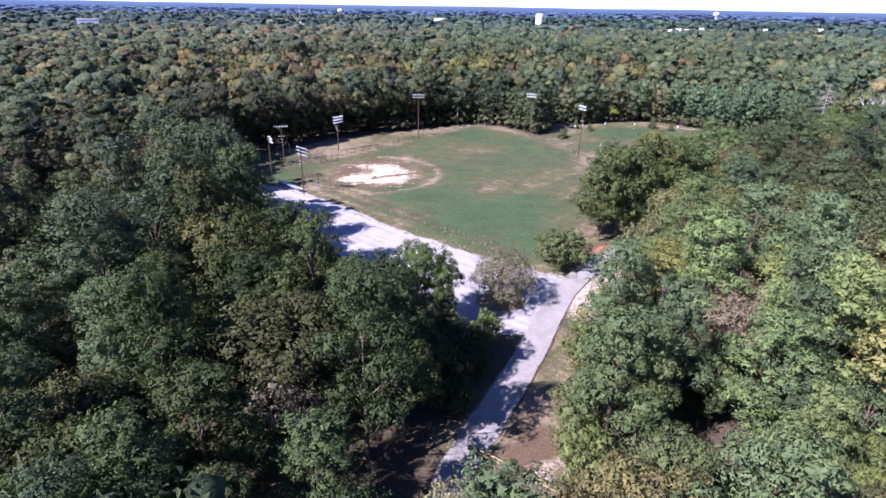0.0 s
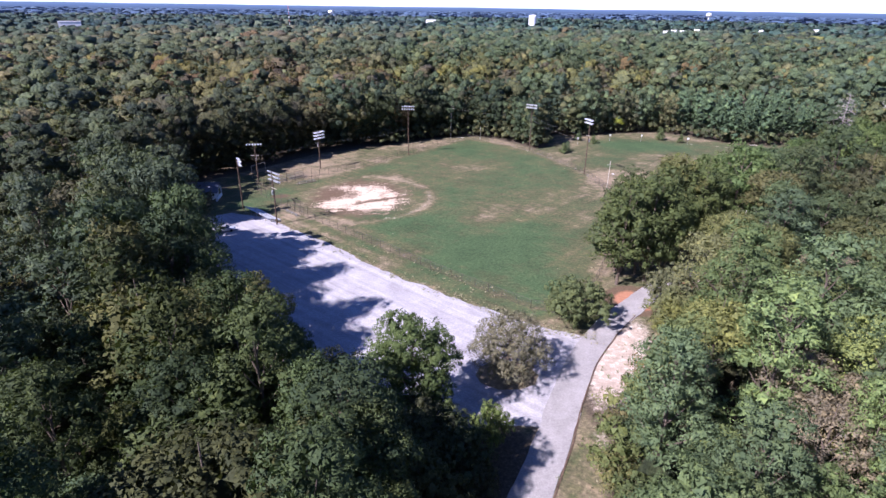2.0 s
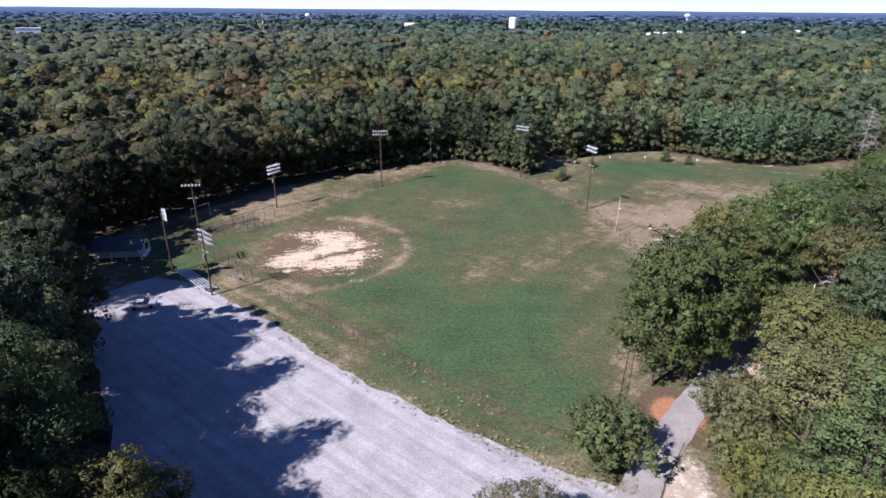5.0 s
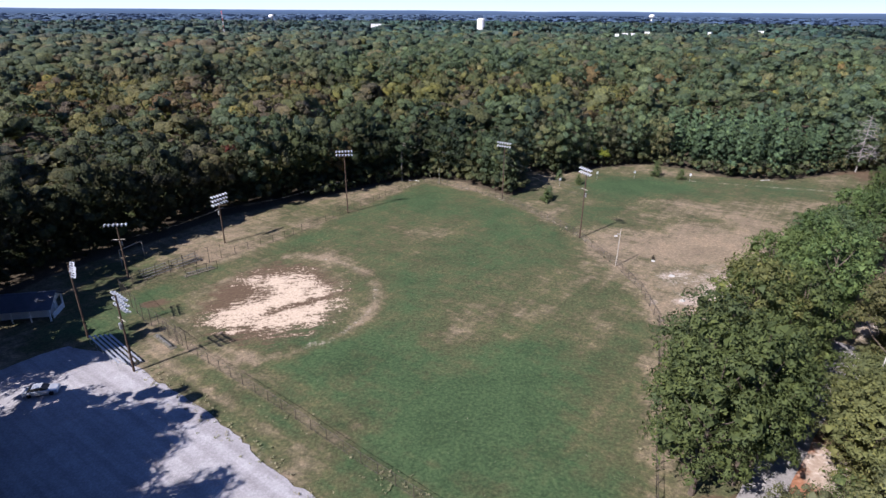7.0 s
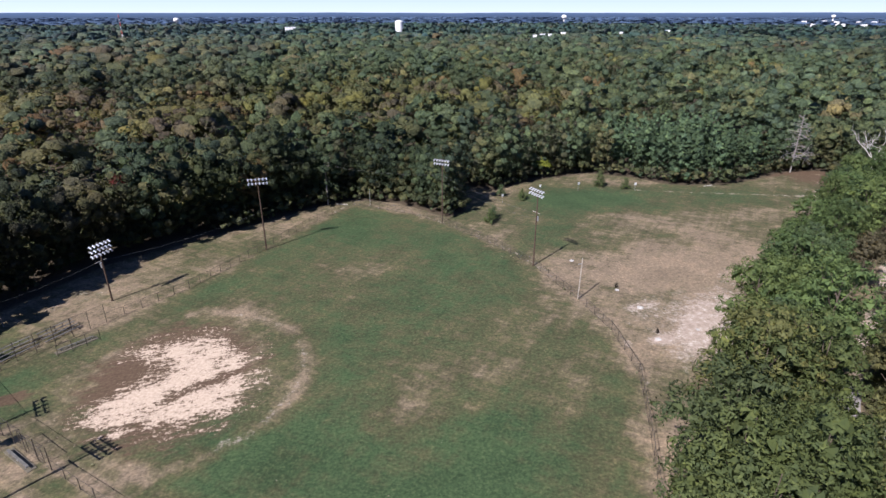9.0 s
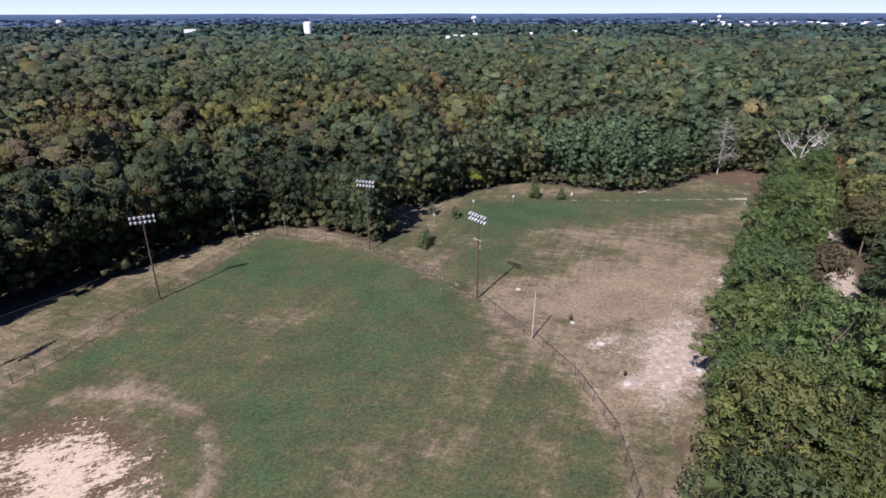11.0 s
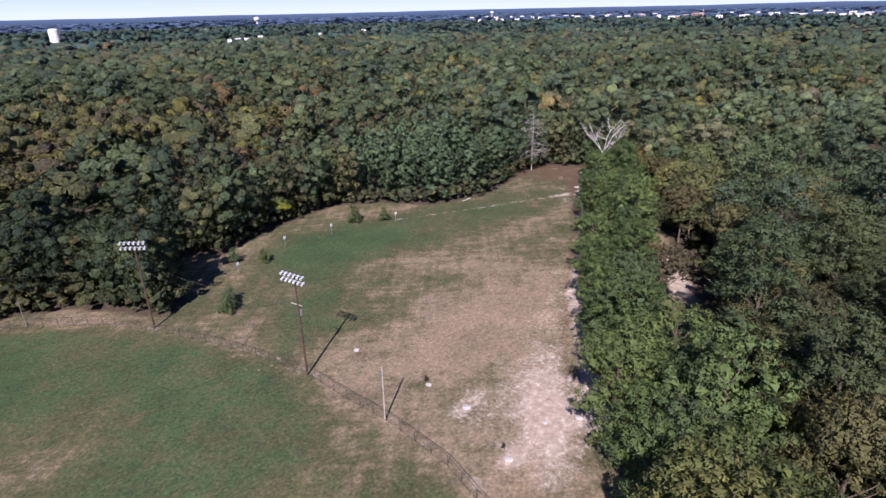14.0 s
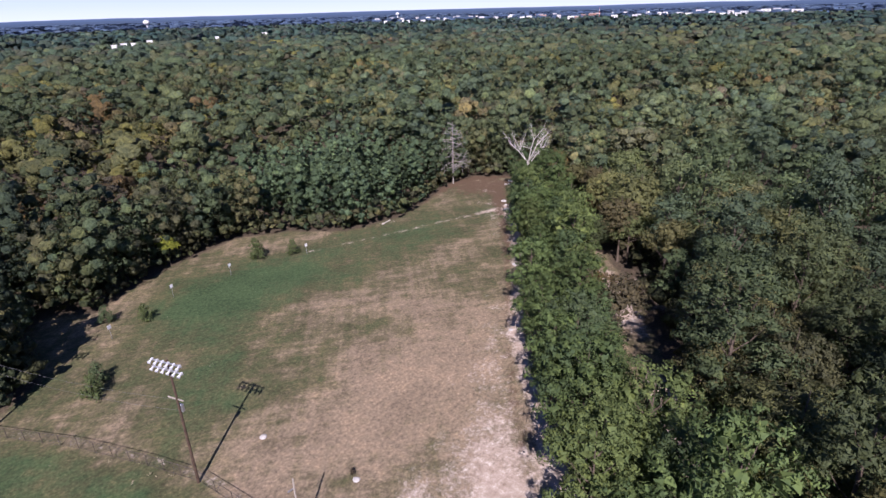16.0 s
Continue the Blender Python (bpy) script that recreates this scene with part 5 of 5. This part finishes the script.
# ---- dead trees ----
def snag(name, x, y, h, spread, seed, label, upright):
    g = np.random.default_rng(seed)
    top = empty(name, pose(x, y, 0), label, "dead tree")
    bm = bmesh.new()

    def limb(a, d, length, r, depth):
        p, seg = Vector(a), 3
        for k in range(seg):
            d = (d + Vector(g.normal(size=3)) * 0.22).normalized()
            q = p + d * length / seg
            tube_in(bm, p, q, r * (1 - 0.22 * k), r * (1 - 0.22 * (k + 1)), 5, False)
            if depth and k:
                for _ in range(2):
                    e = (d + Vector(g.normal(size=3)) * 0.8 + Vector((0, 0, 0.15))).normalized()
                    limb(q, e, length * g.uniform(0.4, 0.62), r * 0.45, depth - 1)
            p = q
    if upright:
        tube_in(bm, (0, 0, -0.2), (0.2, 0, h), 0.26, 0.05, 7, False)
        for k in range(44):
            z = h * (0.2 + 0.76 * k / 44)
            a = k * 2.4
            limb((0, 0, z), Vector((math.cos(a), math.sin(a), -0.1)), spread * (1.2 - k / 44) + 0.6, 0.12, 1)
    else:
        tube_in(bm, (0, 0, -0.2), (0.3, 0, h * 0.5), 0.42, 0.3, 8, False)
        for k in range(6):
            a = k * 1.05 + 0.4
            limb((0.3, 0, h * (0.42 + 0.015 * k)), Vector((math.cos(a) * 0.6, math.sin(a) * 0.6, 0.95)), h * 0.36, 0.2, 2)
    part("branch", bm, M_GREYWOOD if upright else M_DEADWOOD, top)
    return top


snag("dead_tree", 168, 229.5, 20.5, 6, 3, "bare bleached dead oak with forked white branches", False)
snag("dead_tree", 163.5, 254.5, 20.0, 4.4, 4, "standing grey dead pine with bare side branches", True)


SIGNS = [(54.3, 243.5, 25), (68.8, 250.5, 20), (81.5, 250.3, 20), (98.6, 246.0, 10)]
# ---- sign posts in the park ----
for x, y, turn in SIGNS:
    s = empty("sign_post", pose(x, y, 0, 0, 0, turn), "thin post with a small white square board", "sign post", "white boards round the park")
    part("post", tube_in(bmesh.new(), (0, 0, -0.1), (0, 0, 2.6), 0.04, None, 6), M_STEEL, s)
    part("board", box_in(bmesh.new(), 0, -0.06, 2.4, 0.75, 0.04, 0.75, None, 0.01), M_WHITE, s)


# ---- benches and dugouts ----
def dugout(x, y, turn, length):
    d = empty("dugout", pose(x, y, 0, 0, 0, turn), "open dugout bench inside a chain link enclosure", "dugout")
    part("slab", box_in(bmesh.new(), 0, -0.3, 0.06, length, 1.1, 0.14, None, 0.02), M_SLAB, d)
    part("bench", box_in(bmesh.new(), 0, -0.5, 0.5, length - 1, 0.35, 0.06), M_OLD_PLANK, d)
    for k in (-1, 0, 1):
        part("bench_leg", box_in(bmesh.new(), k * (length - 2) / 2, -0.5, 0.3, 0.08, 0.3, 0.36), M_STEEL, d)
    for k in range(4):
        px = (k - 1.5) * length / 3
        part("post", tube_in(bmesh.new(), (px, 1.1, 0), (px, 1.1, 2.2), 0.045, None, 6), M_RUSTY, d)
    part("rail", tube_in(bmesh.new(), (-length / 2, 1.1, 2.2), (length / 2, 1.1, 2.2), 0.04, None, 6), M_RUSTY, d)
    bm = bmesh.new()
    bm.faces.new([bm.verts.new(p) for p in ((-length / 2, 1.1, 0.1), (length / 2, 1.1, 0.1), (length / 2, 1.1, 2.2), (-length / 2, 1.1, 2.2))])
    part("wire_mesh", bm, M_LINK, d)


dugout(-36.4, 158.8, -45, 6.5)
dugout(-39.2, 185.8, 219, 6.5)
# two posts and a crossbar stand in for a pole with a bracket
stub = empty("goal_frame", Matrix(), "thin pale pipe frame standing at the wood's edge", "goal")
ea, eb = Vector((-57.2, 190.6, 0)), Vector((-54.6, 195.8, 0))
for p in (ea, eb):
    part("post", tube_in(bmesh.new(), p - Vector((0, 0, 0.2)), p + Vector((0, 0, 3.6)), 0.07, None, 8), M_POLE_GREY, stub)
part("crossbar", tube_in(bmesh.new(), ea + Vector((0, 0, 3.6)), eb + Vector((0, 0, 3.6)), 0.07, None, 8), M_POLE_GREY, stub)


def cable(a, b, sag, r=0.014):
    bm = bmesh.new()
    a, b = Vector(a), Vector(b)
    pts = [a.lerp(b, k / 14) - Vector((0, 0, sag * 4 * (k / 14) * (1 - k / 14))) for k in range(15)]
    for p, q in zip(pts, pts[1:]):
        tube_in(bm, p, q, r, None, 4, False)
    return tagged(part("power_cable", bm, M_CABLE), "thin grey overhead cable between the poles", "cable")


cable((47.3, 199.9, 12.4), (33.6, 231.5, 13.0), 0.9)
cable((47.2, 199.8, 11.0), (33.6, 231.5, 11.6), 1.0)
cable((33.6, 231.5, 13.0), (4.3, 253, 11.9), 0.9)
cable((-53.3, 184.4, 8.5), (-38.6, 202.2, 8.6), 0.6)
cable((-38.6, 202.2, 8.6), (-11.0, 222.2, 9.5), 0.9)

# ---- entrance gate ----
gate = empty("gate", Matrix(), "long low faded yellow pipe gate across the dirt", "gate")
ga, gb = Vector((5.3, 54.5, 0)), Vector((17, 46.8, 0))
gd = (gb - ga).normalized()
for z in (0.95, 0.5):
    part("rail", tube_in(bmesh.new(), ga + Vector((0, 0, z)), gb + Vector((0, 0, z)), 0.14, None, 8), M_YELLOW, gate)
for k in range(6):
    p = ga.lerp(gb, k / 5)
    part("post", tube_in(bmesh.new(), p + Vector((0, 0, -0.1)), p + Vector((0, 0, 1.05)), 0.08, None, 8), M_YELLOW, gate)
part("sign", box_in(bmesh.new(), ga.x, ga.y - 0.1, 1.25, 0.6, 0.04, 0.5, None, 0.01), M_WHITE, gate)

# ---- loose boards, stones and litter in the park ----
rng = np.random.default_rng(33)
for x, y, s in ((56.8, 200.6, 0.5), (59.6, 185.2, 0.45), (60.3, 177.4, 0.6), (57.4, 166.6, 0.5), (70.2, 165.4, 0.55), (66, 168, 0.35), (176.5, 241, 0.9), (174.5, 237.5, 0.8), (172.5, 240, 0.6), (119.5, 201.5, 0.5), (123, 204, 0.7), (139.8, 215.5, 0.8), (142, 217.5, 0.5), (147, 221.5, 0.7), (152.5, 226, 0.9), (155.5, 228.5, 0.6), (158, 231, 0.8), (99.6, 189.5, 0.4)):
    bm = bmesh.new()
    bmesh.ops.create_icosphere(bm, subdivisions=2, radius=s)
    for v in bm.verts:
        v.co *= 1 + 0.35 * noise.noise(v.co * 1.7 + Vector((x, y, 0)))
        v.co.z = max(v.co.z * 0.45, -0.05)
    o = tagged(part("stone", bm, M_BLOCK), "flat pale stone lying on the worn grass", "stone", "stones on the worn ground")
    o.location = (x, y, 0.03)
for x, y, t in ((125, 246.3, 10), (8.2, 252.6, -20), (173, 238.5, 60), (176, 236, 20), (26.5, 70.5, 50)):
    o = tagged(part("plank", box_in(bmesh.new(), 0, 0, 0.09, 3.6, 0.35, 0.12, None, 0.01), M_DEADWOOD), "long weathered timber lying on the ground", "timber")
    o.matrix_basis = pose(x, y, 0, 0, 0, t)


# ---- far landmarks ----
def lattice(x, y, h):
    t = empty("radio_mast", pose(x, y, 0), "thin red and white lattice mast above the woods", "mast")
    red = plain("mast_red", (0.5, 0.09, 0.07), 0.6)
    for k in range(8):
        bm = bmesh.new()
        z0, z1 = h * k / 8, h * (k + 1) / 8
        for a in (0, 2.1, 4.2):
            c, s = math.cos(a) * 0.8, math.sin(a) * 0.8
            tube_in(bm, (c, s, z0), (c, s, z1), 0.16, None, 4, False)
            tube_in(bm, (c, s, z0), (math.cos(a + 2.1) * 0.8, math.sin(a + 2.1) * 0.8, z1), 0.1, None, 4, False)
        part("section", bm, red if k % 2 else M_WHITE, t)


def standpipe(x, y, h, r):
    t = empty("water_tower", pose(x, y, 0), "broad white water tank standing over the treetops", "water tower")
    part("tank", tube_in(bmesh.new(), (0, 0, 0), (0, 0, h - r * 0.35), r, None, 28), M_WHITE, t)
    bm = bmesh.new()
    bmesh.ops.create_uvsphere(bm, u_segments=28, v_segments=10, radius=r)
    for v in bm.verts:
        v.co.z = max(0, v.co.z) * 0.35 + h - r * 0.35
    part("roof", bm, M_WHITE, t)


def elevated_tank(x, y, h, r):
    t = empty("water_tower", pose(x, y, 0), "distant white water tower with a round tank on legs", "water tower")
    bm = bmesh.new()
    bmesh.ops.create_uvsphere(bm, u_segments=20, v_segments=10, radius=r, matrix=Matrix.Translation((0, 0, h - r * 0.7)) @ Matrix.Diagonal((1, 1, 0.7, 1)))
    part("tank", bm, M_WHITE, t)
    part("stem", tube_in(bmesh.new(), (0, 0, 0), (0, 0, h - r), r * 0.3, r * 0.22, 12), M_WHITE, t)


def far_block(x, y, w, d, h, turn, mat, label, name="warehouse", windows=0):
    t = empty(name, pose(x, y, 0, 0, 0, turn), label, "building", "far buildings")
    part("wall", box_in(bmesh.new(), 0, 0, h / 2, w, d, h), mat, t)
    part("roof", box_in(bmesh.new(), 0, 0, h + 0.3, w + 1, d + 1, 0.6), M_WHITE, t)
    for k in range(windows):
        part("window", box_in(bmesh.new(), (k - (windows - 1) / 2) * w / (windows + 0.5), -d / 2 - 0.05, h - 4, w / windows * 0.5, 0.3, 2.4), M_GLASS_DARK, t)


standpipe(193, 1391, 36, 8.5)
elevated_tank(1005, 2366, 42, 11)
elevated_tank(-445, 2335, 34, 10)
elevated_tank(2170, 2240, 42, 9)
lattice(-308, 1203, 48)
lattice(1790, 990, 44)
far_block(-579, 946, 30, 14, 21.5, 30, M_WHITE, "long low white building far off in the woods")
far_block(-41, 1544, 24, 18, 19.3, 0, M_WHITE, "long low white building far off in the woods")
rng = np.random.default_rng(8)
for az, dist, w, h, red in ((21.2, 985, 6, 17.5, 0), (21.9, 1000, 8, 18.5, 0), (22.6, 1030, 6, 17.5, 0), (23.8, 1080, 8, 18.5, 0), (33, 1250, 9, 19, 0), (29, 1150, 7, 18, 0)):
    a = radians(az)
    far_block(3.4 + dist * math.sin(a), 94 + dist * math.cos(a), w, 8, h, -az, M_WHITE, "white house roof among distant trees", "house", 2)
for k in range(52):
    az = 43.5 + 37 * (k + rng.uniform(0, 0.9)) / 52
    el = rng.choice((0.66, 0.7, 0.75, 0.8, 0.86, 0.92)) + rng.uniform(-0.02, 0.02)
    red = 56.5 < az < 65 and rng.random() < 0.6
    w = rng.uniform(8, 20) * (1.7 if red or az > 70 else 1.0)
    z = rng.uniform(19.0, 22.5)
    dist = (52.1 - z) / math.tan(radians(el))
    a = radians(az)
    far_block(28 + dist * math.sin(a), 143 + dist * math.cos(a), w, 12, z, -az + rng.uniform(-25, 25), M_RED_BRICK if red else M_WHITE, "pale brick town building far off" if red else "white town building far off", "town_building", 2)




# ---- weeds along the lot and the road ----
def weed_tufts():
    g = np.random.default_rng(91)
    legs = [(LOT[1:13], 620, 1.0), ([(13, 57), (22, 77), (28.5, 94.5), (38, 109)], 90, 1.6), (FIELD[1:6], 110, 1.3), (FIELD[5:20], 110, 0.8)]
    vs, cols = [], []
    for way, count, spread in legs:
        for _ in range(count):
            k = g.integers(len(way) - 1)
            f = g.random()
            bx, by = way[k][0] + (way[k + 1][0] - way[k][0]) * f, way[k][1] + (way[k + 1][1] - way[k][1]) * f
            if noise.noise((bx * 0.15, by * 0.15, 3.0)) < -0.1:
                continue
            bx, by, s = bx + g.normal() * spread, by + g.normal() * spread, g.uniform(0.08, 0.26)
            col = np.array(((0.18, 0.19, 0.09), (0.3, 0.27, 0.16), (0.36, 0.31, 0.2), (0.14, 0.17, 0.08))[g.integers(4)]) * g.uniform(0.8, 1.2)
            for _ in range(9):
                a, lean = g.uniform(0, 6.28), g.uniform(0.3, 1.3)
                d = np.array((math.cos(a), math.sin(a)))
                q = np.array((-d[1], d[0])) * s * 0.35
                root = np.array((bx, by)) + d * s * 0.4
                tip = root + d * s * lean
                vs += [(*(root + q), 0.06), (*(root - q), 0.06), (*tip, 0.1 + s * g.uniform(0.6, 1.3))]
                cols += [(*col, 1)] * 3
    vs = np.array(vs)
    me = quad_mesh("weeds", vs, np.arange(len(vs)).reshape(-1, 3), M_WEEDS, np.array(cols), normals=np.tile((0, 0, 1.0), (len(vs), 1)))
    return tagged(new("weeds", me), "tufts of pale weeds along the gravel and fence", "weeds", "", "stuff")


weed_tufts()
